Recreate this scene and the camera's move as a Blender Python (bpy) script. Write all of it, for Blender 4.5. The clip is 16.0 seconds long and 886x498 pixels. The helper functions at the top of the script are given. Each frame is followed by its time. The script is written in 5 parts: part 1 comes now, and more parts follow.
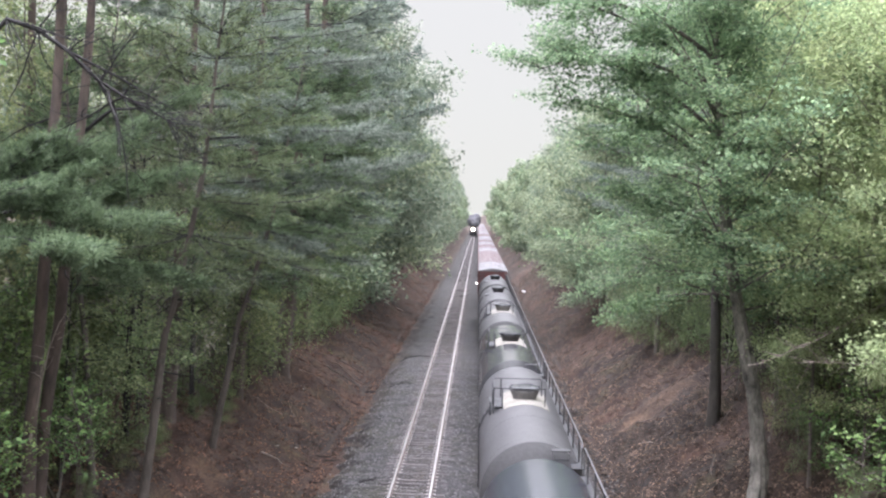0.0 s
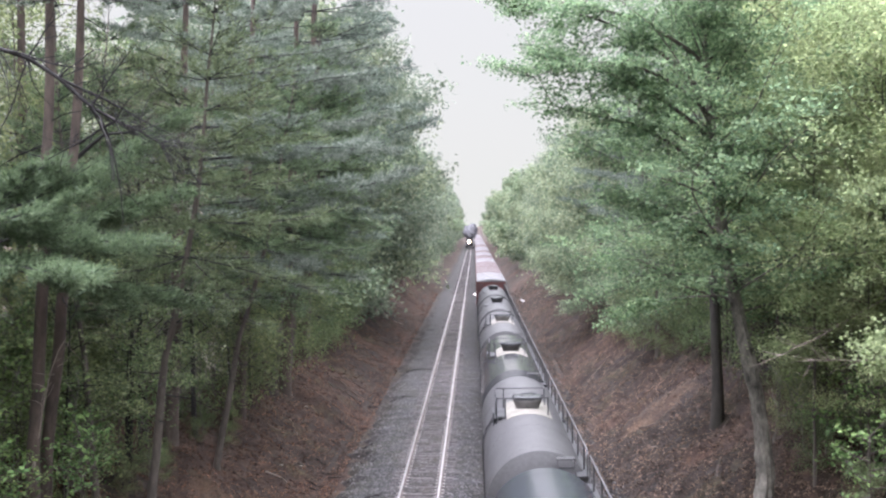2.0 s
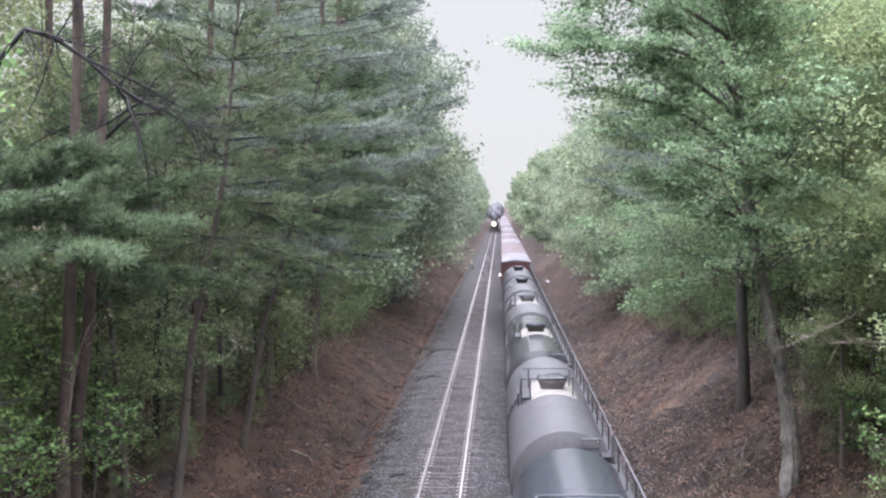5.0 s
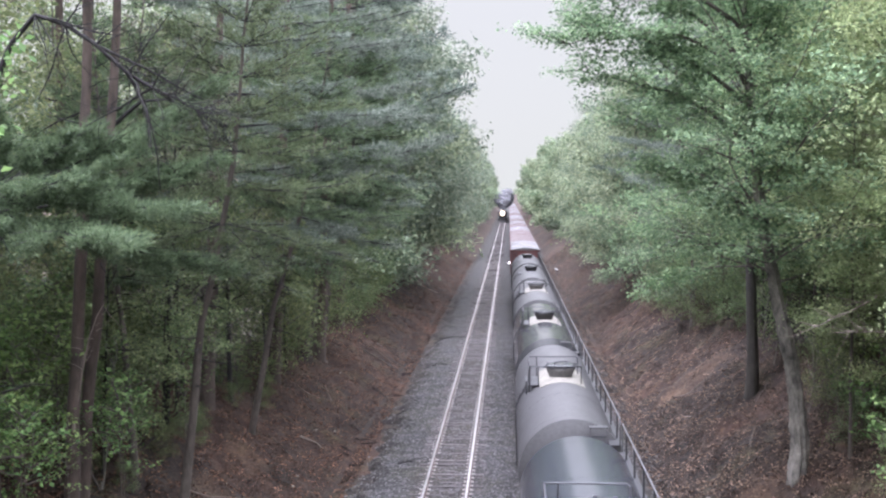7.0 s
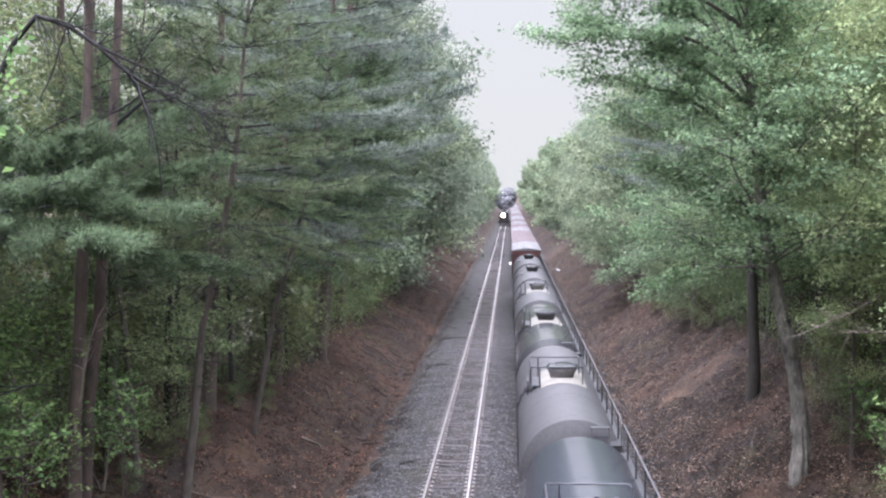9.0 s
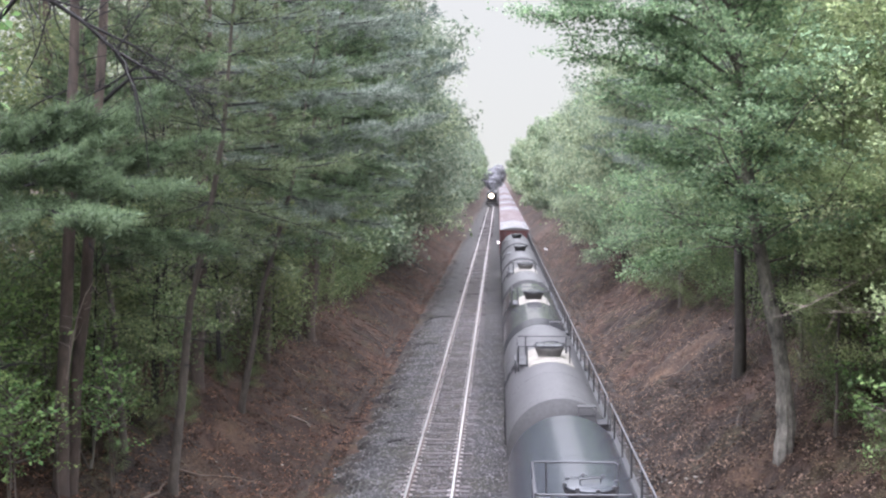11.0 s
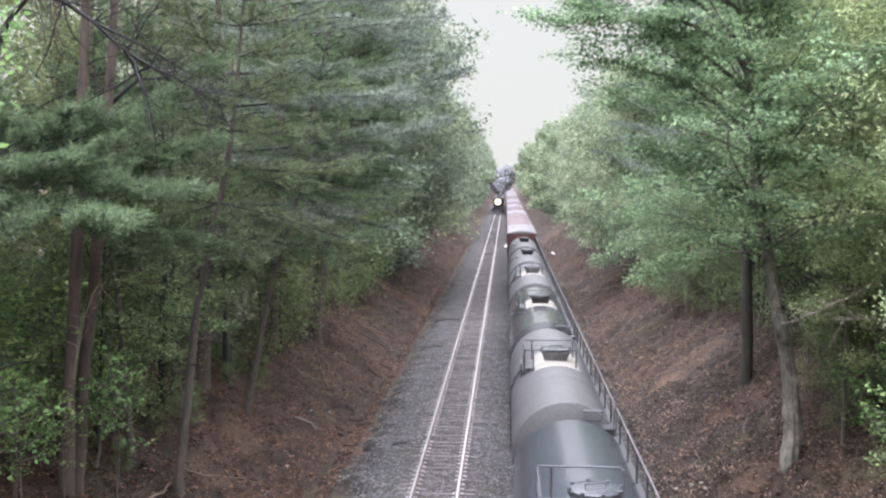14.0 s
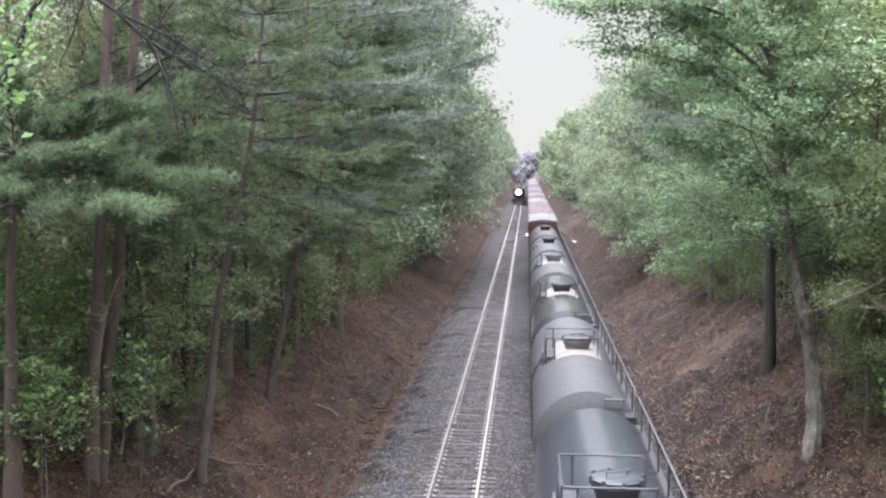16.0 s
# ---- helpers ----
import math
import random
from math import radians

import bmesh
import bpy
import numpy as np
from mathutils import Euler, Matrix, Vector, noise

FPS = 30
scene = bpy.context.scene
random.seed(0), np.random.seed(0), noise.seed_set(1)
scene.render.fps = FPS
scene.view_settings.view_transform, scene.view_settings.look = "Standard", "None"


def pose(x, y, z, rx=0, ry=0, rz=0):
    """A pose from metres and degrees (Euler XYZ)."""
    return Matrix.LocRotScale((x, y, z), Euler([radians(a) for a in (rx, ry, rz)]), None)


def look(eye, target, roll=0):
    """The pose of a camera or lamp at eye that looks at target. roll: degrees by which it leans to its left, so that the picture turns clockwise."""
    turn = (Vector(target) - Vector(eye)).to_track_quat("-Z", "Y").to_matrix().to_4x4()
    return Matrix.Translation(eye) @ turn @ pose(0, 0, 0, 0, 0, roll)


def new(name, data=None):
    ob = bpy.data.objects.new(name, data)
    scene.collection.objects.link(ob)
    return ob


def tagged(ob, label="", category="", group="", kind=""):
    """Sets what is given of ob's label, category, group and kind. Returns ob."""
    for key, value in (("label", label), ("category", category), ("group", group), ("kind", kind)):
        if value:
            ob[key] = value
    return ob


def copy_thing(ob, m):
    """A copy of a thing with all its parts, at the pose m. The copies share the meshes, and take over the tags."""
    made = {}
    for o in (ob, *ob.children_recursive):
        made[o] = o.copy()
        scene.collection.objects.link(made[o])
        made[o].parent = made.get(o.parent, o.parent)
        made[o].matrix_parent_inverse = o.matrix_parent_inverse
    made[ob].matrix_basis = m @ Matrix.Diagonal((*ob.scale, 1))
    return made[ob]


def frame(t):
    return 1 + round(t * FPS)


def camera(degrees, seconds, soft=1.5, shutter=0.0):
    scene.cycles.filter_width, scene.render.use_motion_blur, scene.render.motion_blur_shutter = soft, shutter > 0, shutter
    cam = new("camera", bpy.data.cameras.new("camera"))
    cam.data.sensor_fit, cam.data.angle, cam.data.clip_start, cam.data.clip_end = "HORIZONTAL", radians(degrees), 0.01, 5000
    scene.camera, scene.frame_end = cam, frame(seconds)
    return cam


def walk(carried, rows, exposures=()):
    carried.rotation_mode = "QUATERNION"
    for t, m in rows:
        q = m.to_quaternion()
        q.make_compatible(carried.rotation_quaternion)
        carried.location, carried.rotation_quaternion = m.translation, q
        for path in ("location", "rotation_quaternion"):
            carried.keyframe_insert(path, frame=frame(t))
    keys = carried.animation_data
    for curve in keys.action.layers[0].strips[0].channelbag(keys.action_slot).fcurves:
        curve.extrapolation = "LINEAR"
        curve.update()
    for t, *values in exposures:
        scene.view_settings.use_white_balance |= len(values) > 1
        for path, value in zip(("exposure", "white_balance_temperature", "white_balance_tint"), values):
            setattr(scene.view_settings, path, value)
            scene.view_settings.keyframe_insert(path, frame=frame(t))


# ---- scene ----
cam = camera(46.0, 16.0, soft=2.3)
EYE = (2.290, 0.0, 10.405)
# seconds, yaw, pitch, roll of the hand-held camera on the overbridge
PATH = [
    (0.0, 1.955, -1.984, -1.351),
    (0.5, 1.792, -1.694, 0.200),
    (1.0, 2.675, -2.112, 0.774),
    (1.5, 2.208, -1.127, 0.674),
    (2.0, 1.729, -1.315, 0.797),
    (2.5, 1.420, -1.494, 1.334),
    (3.0, 1.838, -1.377, 1.106),
    (3.5, 2.014, -1.801, 1.015),
    (4.0, 2.090, -1.988, -0.057),
    (4.5, 2.394, -2.366, 0.277),
    (5.0, 3.112, -2.368, 0.739),
    (7.5, 3.707, -3.123, 0.441),
    (8.0, 3.703, -2.879, 0.145),
    (8.5, 3.982, -3.559, 0.245),
    (9.0, 3.682, -3.014, 0.542),
    (9.5, 3.421, -3.542, 0.304),
    (10.0, 3.021, -4.029, 0.347),
    (12.5, 3.397, -4.215, -0.004),
    (13.0, 3.597, -3.840, -0.444),
    (13.5, 3.555, -3.666, 0.109),
    (14.0, 3.478, -4.007, -0.208),
    (14.5, 3.995, -4.563, -0.124),
    (15.0, 3.726, -4.705, -0.426),
    (15.5, 3.691, -4.252, -0.347),
    (16.0, 4.633, -4.646, -0.099),
]
walk(cam, [(t, pose(*EYE, 90 + pitch, roll, yaw)) for t, yaw, pitch, roll in PATH],
     exposures=[(0.0, 0.85, 5580, 28.5), (5.0, 0.83, 5450, 31.0), (9.0, 0.80, 5400, 31.0), (12.5, 0.87, 5560, 27.5), (16.0, 0.86, 5560, 27.5)])

# ---- daylight: bright overcast, brighter overhead than at the horizon ----
world = bpy.data.worlds.new("overcast_sky")
scene.world = world
world.use_nodes = True
wn, wl = world.node_tree.nodes, world.node_tree.links
wn.clear()
w_out = wn.new("ShaderNodeOutputWorld")
w_bg = wn.new("ShaderNodeBackground")
w_sky = wn.new("ShaderNodeTexSky")
w_sky.sky_type = "NISHITA"
w_sky.sun_disc = False
w_sky.sun_elevation, w_sky.sun_rotation = radians(68), radians(-102)
w_sky.air_density, w_sky.dust_density = 1.0, 6.0
w_tc = wn.new("ShaderNodeTexCoord")
w_sep = wn.new("ShaderNodeSeparateXYZ")
w_rise = wn.new("ShaderNodeMapRange")
w_rise.inputs["From Min"].default_value, w_rise.inputs["From Max"].default_value = 0.0, 1.0
w_rise.inputs["To Min"].default_value, w_rise.inputs["To Max"].default_value = 0.505, 7.2
w_cloud = wn.new("ShaderNodeMix")
w_cloud.data_type = "RGBA"
w_cloud.inputs[0].default_value = 0.94
w_tone = wn.new("ShaderNodeMix")
w_tone.data_type = "RGBA"
w_tone.inputs[6].default_value, w_tone.inputs[7].default_value = (1.0, 1.0, 0.74, 1), (1.0, 0.992, 0.885, 1)
wl.new(w_tone.outputs[2], w_cloud.inputs[7])
wl.new(w_tc.outputs["Generated"], w_sep.inputs[0])
w_pow = wn.new("ShaderNodeMath")
w_pow.operation, w_pow.use_clamp = "POWER", True
w_pow.inputs[1].default_value = 1.6
w_high = wn.new("ShaderNodeMapRange")
w_high.inputs["From Min"].default_value = 0.2
wl.new(w_sep.outputs["Z"], w_high.inputs["Value"])
wl.new(w_high.outputs[0], w_pow.inputs[0])
wl.new(w_pow.outputs[0], w_rise.inputs["Value"])
wl.new(w_sep.outputs["Z"], w_tone.inputs[0])
w_dim = wn.new("ShaderNodeVectorMath")
w_dim.operation = "SCALE"
w_dim.inputs["Scale"].default_value = 0.12
wl.new(w_sky.outputs[0], w_dim.inputs[0])
wl.new(w_dim.outputs[0], w_cloud.inputs[6])
wl.new(w_cloud.outputs[2], w_bg.inputs["Color"])
wl.new(w_rise.outputs[0], w_bg.inputs["Strength"])
wl.new(w_bg.outputs[0], w_out.inputs["Surface"])

sun = new("sun", bpy.data.lights.new("sun", "SUN"))
sun.data.energy, sun.data.angle, sun.data.color = 2.4, radians(30), (1.0, 0.97, 0.93)
sun.matrix_world = look((-22, 5, 60), (2, 10, 0))


# ---- materials ----
def nodes_of(name):
    m = bpy.data.materials.new(name)
    m.use_nodes = True
    n, l = m.node_tree.nodes, m.node_tree.links
    return m, n, l, n["Principled BSDF"]


def noise_node(n, l, scale, detail=4, rough=0.6, stretch=(1, 1, 1), coords="Object"):
    tc, mp, tx = n.new("ShaderNodeTexCoord"), n.new("ShaderNodeMapping"), n.new("ShaderNodeTexNoise")
    mp.inputs["Scale"].default_value = stretch
    tx.inputs["Scale"].default_value, tx.inputs["Detail"].default_value = scale, detail
    tx.inputs["Roughness"].default_value = rough
    l.new(tc.outputs[coords], mp.inputs[0])
    l.new(mp.outputs[0], tx.inputs["Vector"])
    return tx.outputs["Fac"]


def ramp(n, l, fac, stops):
    r = n.new("ShaderNodeValToRGB")
    el = r.color_ramp.elements
    while len(el) < len(stops):
        el.new(0.5)
    for e, (p, c) in zip(el, stops):
        e.position, e.color = p, (*c, 1)
    l.new(fac, r.inputs[0])
    return r.outputs[0]


def mixed(n, l, fac, a, b, how="MIX"):
    m = n.new("ShaderNodeMix")
    m.data_type, m.blend_type = "RGBA", how
    for s, v in ((0, fac), (6, a), (7, b)):
        if isinstance(v, (int, float)):
            m.inputs[s].default_value = v
        elif isinstance(v, tuple):
            m.inputs[s].default_value = (*v, 1)
        else:
            l.new(v, m.inputs[s])
    return m.outputs[2]


def bumped(n, l, b, height, strength, distance=0.02):
    bp = n.new("ShaderNodeBump")
    bp.inputs["Strength"].default_value, bp.inputs["Distance"].default_value = strength, distance
    l.new(height, bp.inputs["Height"])
    l.new(bp.outputs[0], b.inputs["Normal"])


def worn(name, base, dark, rough=0.6, metal=0.0, fine=30, coarse=1.2, bump=0.2, stretch=(1, 1, 1), amount=0.6, rr=0.15):
    """A surface with grain and larger stains."""
    m, n, l, b = nodes_of(name)
    f, c = noise_node(n, l, fine, stretch=stretch), noise_node(n, l, coarse, 5, 0.65, stretch)
    stain = ramp(n, l, c, [(0.35, (0, 0, 0)), (0.68, (1, 1, 1))])
    scaled = n.new("ShaderNodeMath")
    scaled.operation = "MULTIPLY"
    scaled.inputs[1].default_value = amount
    l.new(stain, scaled.inputs[0])
    col = mixed(n, l, scaled.outputs[0], base, dark)
    grain = ramp(n, l, f, [(0.3, (0.78, 0.78, 0.78)), (0.7, (1.15, 1.15, 1.15))])
    l.new(mixed(n, l, 1.0, col, grain, "MULTIPLY"), b.inputs["Base Color"])
    rg = n.new("ShaderNodeMapRange")
    rg.inputs["To Min"].default_value, rg.inputs["To Max"].default_value = max(rough - rr, 0.05), min(rough + rr, 1)
    l.new(c, rg.inputs["Value"])
    l.new(rg.outputs[0], b.inputs["Roughness"])
    b.inputs["Metallic"].default_value = metal
    if bump:
        bumped(n, l, b, f, bump)
    return m


def leafy(name, low, high, through_light=0.35, rough=0.55, mid=(0.55, 0.5), clump=(0.8, 0.66, 1.3)):
    """Leaves: each one its own green, some light coming through."""
    m, n, l, b = nodes_of(name)
    g, o = n.new("ShaderNodeNewGeometry"), n.new("ShaderNodeObjectInfo")
    col = ramp(n, l, g.outputs["Random Per Island"], [(0.0, low), (mid[0], tuple(a + (c - a) * mid[1] for a, c in zip(low, high))), (1.0, high)])
    hs = n.new("ShaderNodeHueSaturation")
    mr = n.new("ShaderNodeMapRange")
    mr.inputs["To Min"].default_value, mr.inputs["To Max"].default_value = 0.48, 0.52
    l.new(o.outputs["Random"], mr.inputs["Value"])
    l.new(mr.outputs[0], hs.inputs["Hue"])
    mv = n.new("ShaderNodeMapRange")
    mv.inputs["From Min"].default_value, mv.inputs["From Max"].default_value = 0.25, 0.75
    mv.inputs["To Min"].default_value, mv.inputs["To Max"].default_value = clump[1:]
    patch = noise_node(n, l, clump[0], 3, 0.6)
    l.new(patch, mv.inputs["Value"])
    l.new(mv.outputs[0], hs.inputs["Value"])
    l.new(col, hs.inputs["Color"])
    l.new(hs.outputs[0], b.inputs["Base Color"])
    b.inputs["Roughness"].default_value = rough
    b.inputs["Specular IOR Level"].default_value = 0.25
    tr, mx = n.new("ShaderNodeBsdfTranslucent"), n.new("ShaderNodeMixShader")
    l.new(hs.outputs[0], tr.inputs["Color"])
    mx.inputs[0].default_value = through_light
    l.new(b.outputs[0], mx.inputs[1])
    l.new(tr.outputs[0], mx.inputs[2])
    l.new(mx.outputs[0], n["Material Output"].inputs["Surface"])
    return m


def glow(name, color, strength):
    m, n, l, b = nodes_of(name)
    b.inputs["Base Color"].default_value = (*color, 1)
    b.inputs["Emission Color"].default_value = (*color, 1)
    b.inputs["Emission Strength"].default_value = strength
    return m


def ground_material():
    """Leaf litter over red clay."""
    m, n, l, b = nodes_of("leaf_litter_soil")
    fine, mid, big = noise_node(n, l, 9, 6, 0.75), noise_node(n, l, 1.3, 5, 0.65), noise_node(n, l, 0.16, 3)
    litter = ramp(n, l, fine, [(0.40, (0.005, 0.0036, 0.0026)), (0.5, (0.015, 0.0102, 0.0068)), (0.62, (0.066, 0.046, 0.031))])
    clay = ramp(n, l, mid, [(0.3, (0.034, 0.017, 0.010)), (0.75, (0.102, 0.052, 0.030))])
    k = ramp(n, l, big, [(0.42, (0, 0, 0)), (0.62, (0.75, 0.75, 0.75))])
    col = mixed(n, l, k, litter, clay)
    moss = ramp(n, l, noise_node(n, l, 0.35, 5, 0.7), [(0.54, (0, 0, 0)), (0.68, (0.7, 0.7, 0.7))])
    col = mixed(n, l, moss, col, ramp(n, l, fine, [(0.35, (0.028, 0.024, 0.010)), (0.65, (0.105, 0.088, 0.040))]))
    # bare clay where the banks have slipped: centre, half sizes, turn
    for cx, cy, hx, hy, turn in ((11.4, 51.0, 2.6, 1.7, 25), (9.9, 50.0, 1.2, 1.2, 0), (10.3, 33.6, 0.9, 1.0, 0), (-7.1, 36.2, 0.9, 1.1, 20), (-6.9, 31.0, 1.0, 1.6, 0)):
        tc, mp, gr, ad = n.new("ShaderNodeTexCoord"), n.new("ShaderNodeMapping"), n.new("ShaderNodeTexGradient"), n.new("ShaderNodeMath")
        mp.vector_type = "TEXTURE"
        mp.inputs["Location"].default_value, mp.inputs["Scale"].default_value = (cx, cy, 1.0), (hx, hy, 4.0)
        mp.inputs["Rotation"].default_value = (0, 0, radians(turn))
        gr.gradient_type = "SPHERICAL"
        l.new(tc.outputs["Object"], mp.inputs[0])
        l.new(mp.outputs[0], gr.inputs[0])
        ad.operation = "ADD"
        l.new(gr.outputs["Fac"], ad.inputs[0])
        l.new(noise_node(n, l, 1.1, 5, 0.7), ad.inputs[1])
        bare = ramp(n, l, ad.outputs[0], [(0.55, (0, 0, 0)), (1.0, (0.42, 0.42, 0.42))])
        col = mixed(n, l, bare, col, ramp(n, l, fine, [(0.35, (0.050, 0.028, 0.015)), (0.65, (0.150, 0.090, 0.050))]))
    spots = ramp(n, l, mid, [(0.34, (0.62, 0.6, 0.58)), (0.6, (1.0, 1.0, 1.0))])
    l.new(mixed(n, l, 1.0, col, spots, "MULTIPLY"), b.inputs["Base Color"])
    b.inputs["Roughness"].default_value = 0.95
    bumped(n, l, b, fine, 0.9, 0.06)
    return m


def ballast_material():
    m, n, l, b = nodes_of("crushed_stone")
    tc, vo = n.new("ShaderNodeTexCoord"), n.new("ShaderNodeTexVoronoi")
    vo.inputs["Scale"].default_value = 13
    l.new(tc.outputs["Object"], vo.inputs["Vector"])
    stone = ramp(n, l, vo.outputs["Color"], [(0.1, (0.016, 0.0152, 0.0156)), (0.5, (0.046, 0.0442, 0.0446)), (0.9, (0.122, 0.1175, 0.118))])
    gap = ramp(n, l, vo.outputs["Distance"], [(0.25, (1, 1, 1)), (0.7, (0.35, 0.34, 0.33))])
    big = noise_node(n, l, 0.5, 4)
    dirt = ramp(n, l, big, [(0.38, (0.84, 0.84, 0.64)), (0.54, (0.95, 0.94, 0.90)), (0.7, (1.06, 1.08, 1.12))])
    col = mixed(n, l, 1.0, mixed(n, l, 1.0, stone, gap, "MULTIPLY"), dirt, "MULTIPLY")
    # rust and brake dust along the two tracks
    sp, fold = n.new("ShaderNodeSeparateXYZ"), n.new("ShaderNodeMath")
    fold.operation = "PINGPONG"
    fold.inputs[1].default_value = 2.0
    l.new(tc.outputs["Object"], sp.inputs[0])
    l.new(sp.outputs["X"], fold.inputs[0])
    wob = n.new("ShaderNodeMath")
    wob.operation = "ADD"
    l.new(fold.outputs[0], wob.inputs[0])
    l.new(noise_node(n, l, 2.0, 4), wob.inputs[1])
    rust = ramp(n, l, wob.outputs[0], [(0.0, (0.98, 0.86, 0.78)), (1.0, (0.98, 0.86, 0.78))])
    dust = n.new("ShaderNodeMapRange")
    dust.inputs["From Min"].default_value, dust.inputs["From Max"].default_value = 2.1, 1.2
    l.new(wob.outputs[0], dust.inputs["Value"])
    col = mixed(n, l, dust.outputs[0], col, mixed(n, l, 1.0, col, rust, "MULTIPLY"))
    l.new(col, b.inputs["Base Color"])
    b.inputs["Roughness"].default_value = 0.9
    bumped(n, l, b, vo.outputs["Distance"], 0.8, 0.04)
    return m


M_SOIL, M_BALLAST = ground_material(), ballast_material()
M_STONE = worn("loose_stone", (0.18, 0.175, 0.175), (0.09, 0.087, 0.085), 0.9, fine=20, coarse=3)
def varied(m, low, high):
    """Each object of the material a little lighter or darker."""
    n, l = m.node_tree.nodes, m.node_tree.links
    b, o, r = n["Principled BSDF"], n.new("ShaderNodeObjectInfo"), n.new("ShaderNodeMapRange")
    src = b.inputs["Base Color"].links[0].from_socket
    r.inputs["To Min"].default_value, r.inputs["To Max"].default_value = low, high
    l.new(o.outputs["Random"], r.inputs["Value"])
    s = n.new("ShaderNodeVectorMath")
    s.operation = "SCALE"
    l.new(src, s.inputs[0])
    l.new(r.outputs[0], s.inputs["Scale"])
    l.new(s.outputs[0], b.inputs["Base Color"])
    return m


M_TIE = worn("weathered_tie_wood", (0.105, 0.095, 0.093), (0.055, 0.048, 0.047), 0.9, fine=8, coarse=2, stretch=(1, 8, 8), bump=0.5)
varied(M_TIE, 0.6, 1.35)
M_RAILHEAD = worn("polished_rail_steel", (0.80, 0.78, 0.78), (0.62, 0.58, 0.57), 0.34, 1.0, bump=0.05, amount=0.5)
M_RAILSIDE = worn("rusty_rail_steel", (0.17, 0.125, 0.11), (0.10, 0.07, 0.06), 0.7, 0.3)
M_PLATE = worn("worn_tie_plate", (0.42, 0.39, 0.38), (0.2, 0.15, 0.13), 0.45, 0.7)
M_TANK_DARK = worn("dark_grey_tank_paint", (0.070, 0.071, 0.073), (0.054, 0.054, 0.057), 0.13, 0.0, fine=14, coarse=0.7, bump=0.015, stretch=(1, 0.35, 1), amount=0.7, rr=0.06)
M_TANK_DARK.node_tree.nodes["Principled BSDF"].inputs["Specular IOR Level"].default_value = 0.8
M_TANK_SATIN = worn("satin_slate_tank_paint", (0.043, 0.047, 0.053), (0.034, 0.037, 0.042), 0.20, 0.0, fine=14, coarse=0.7, bump=0.02, stretch=(1, 0.35, 1), amount=0.6, rr=0.06)
M_TANK_GREY = worn("dusty_grey_tank_paint", (0.068, 0.067, 0.067), (0.052, 0.051, 0.051), 0.55, 0.0, fine=14, coarse=0.6, bump=0.02, stretch=(1, 0.4, 1), amount=0.4)
M_BLACK = worn("black_paint_steel", (0.03, 0.031, 0.034), (0.06, 0.055, 0.05), 0.5, 0.0, amount=0.5)
M_STEEL = worn("grey_galvanised_steel", (0.125, 0.126, 0.13), (0.08, 0.076, 0.073), 0.5, 0.3)
M_RAILING = worn("dull_grey_railing_steel", (0.078, 0.080, 0.085), (0.045, 0.042, 0.042), 0.5, 0.3)
M_HATCH = worn("dusty_grey_hatch_steel", (0.19, 0.185, 0.18), (0.09, 0.086, 0.083), 0.6, 0.0, fine=14, coarse=3, bump=0.1)
M_WHITE = worn("cream_spill_paint", (0.25, 0.236, 0.20), (0.15, 0.137, 0.112), 0.5, fine=12, coarse=2.5, bump=0.05, amount=0.8)
M_SIGN = worn("clean_white_sign_paint", (0.62, 0.62, 0.61), (0.5, 0.5, 0.48), 0.4, fine=20, coarse=4, bump=0.03, amount=0.4)
M_ROOFW = worn("white_boxcar_roof", (0.19, 0.185, 0.187), (0.115, 0.108, 0.108), 0.5, fine=6, coarse=0.6, bump=0.05)
M_ROOFP = worn("faded_pink_boxcar_roof", (0.14, 0.105, 0.102), (0.085, 0.066, 0.064), 0.6, fine=6, coarse=0.5, bump=0.05)
M_MAROON = worn("maroon_boxcar_paint", (0.16, 0.06, 0.055), (0.10, 0.042, 0.038), 0.6, coarse=0.8)
M_CONCRETE = worn("weathered_concrete", (0.30, 0.29, 0.27), (0.17, 0.16, 0.15), 0.9, fine=18, coarse=0.7)
M_LOCO = worn("sooty_black_locomotive_paint", (0.03, 0.03, 0.032), (0.055, 0.05, 0.047), 0.45, amount=0.6)
M_COACH = worn("dark_green_coach_paint", (0.05, 0.065, 0.055), (0.035, 0.04, 0.037), 0.45)
M_GLASS = worn("dark_window_glass", (0.03, 0.035, 0.04), (0.02, 0.02, 0.022), 0.12, bump=0)
M_LAMP = glow("headlight_glow", (1.0, 0.80, 0.50), 2.2)
M_BULB = glow("headlight_bulb", (1.0, 0.88, 0.68), 400.0)
M_MARK = glow("marker_reflection_glow", (1.0, 0.9, 0.8), 2.0)
M_BARK = worn("rough_grey_brown_bark", (0.125, 0.105, 0.088), (0.052, 0.045, 0.039), 0.95, fine=9, coarse=4.0, stretch=(1, 1, 0.35), bump=0.9, amount=0.95)
M_BARK_PALE = worn("pale_grey_bark", (0.285, 0.265, 0.225), (0.035, 0.034, 0.029), 0.95, fine=11, coarse=3.0, stretch=(1, 1, 0.5), bump=1.0, amount=1.0)
M_BARK_RED = worn("reddish_pine_bark", (0.115, 0.086, 0.071), (0.055, 0.044, 0.039), 0.95, fine=9, coarse=4.0, stretch=(1, 1, 0.35), bump=0.9, amount=0.95)
M_DEADWOOD = worn("pale_dead_wood", (0.30, 0.255, 0.215), (0.17, 0.14, 0.12), 0.9, fine=14, coarse=3, stretch=(1, 1, 0.4))
M_STICK = worn("brown_fallen_wood", (0.15, 0.115, 0.09), (0.075, 0.058, 0.047), 0.9, fine=14, coarse=3, stretch=(1, 1, 0.4))
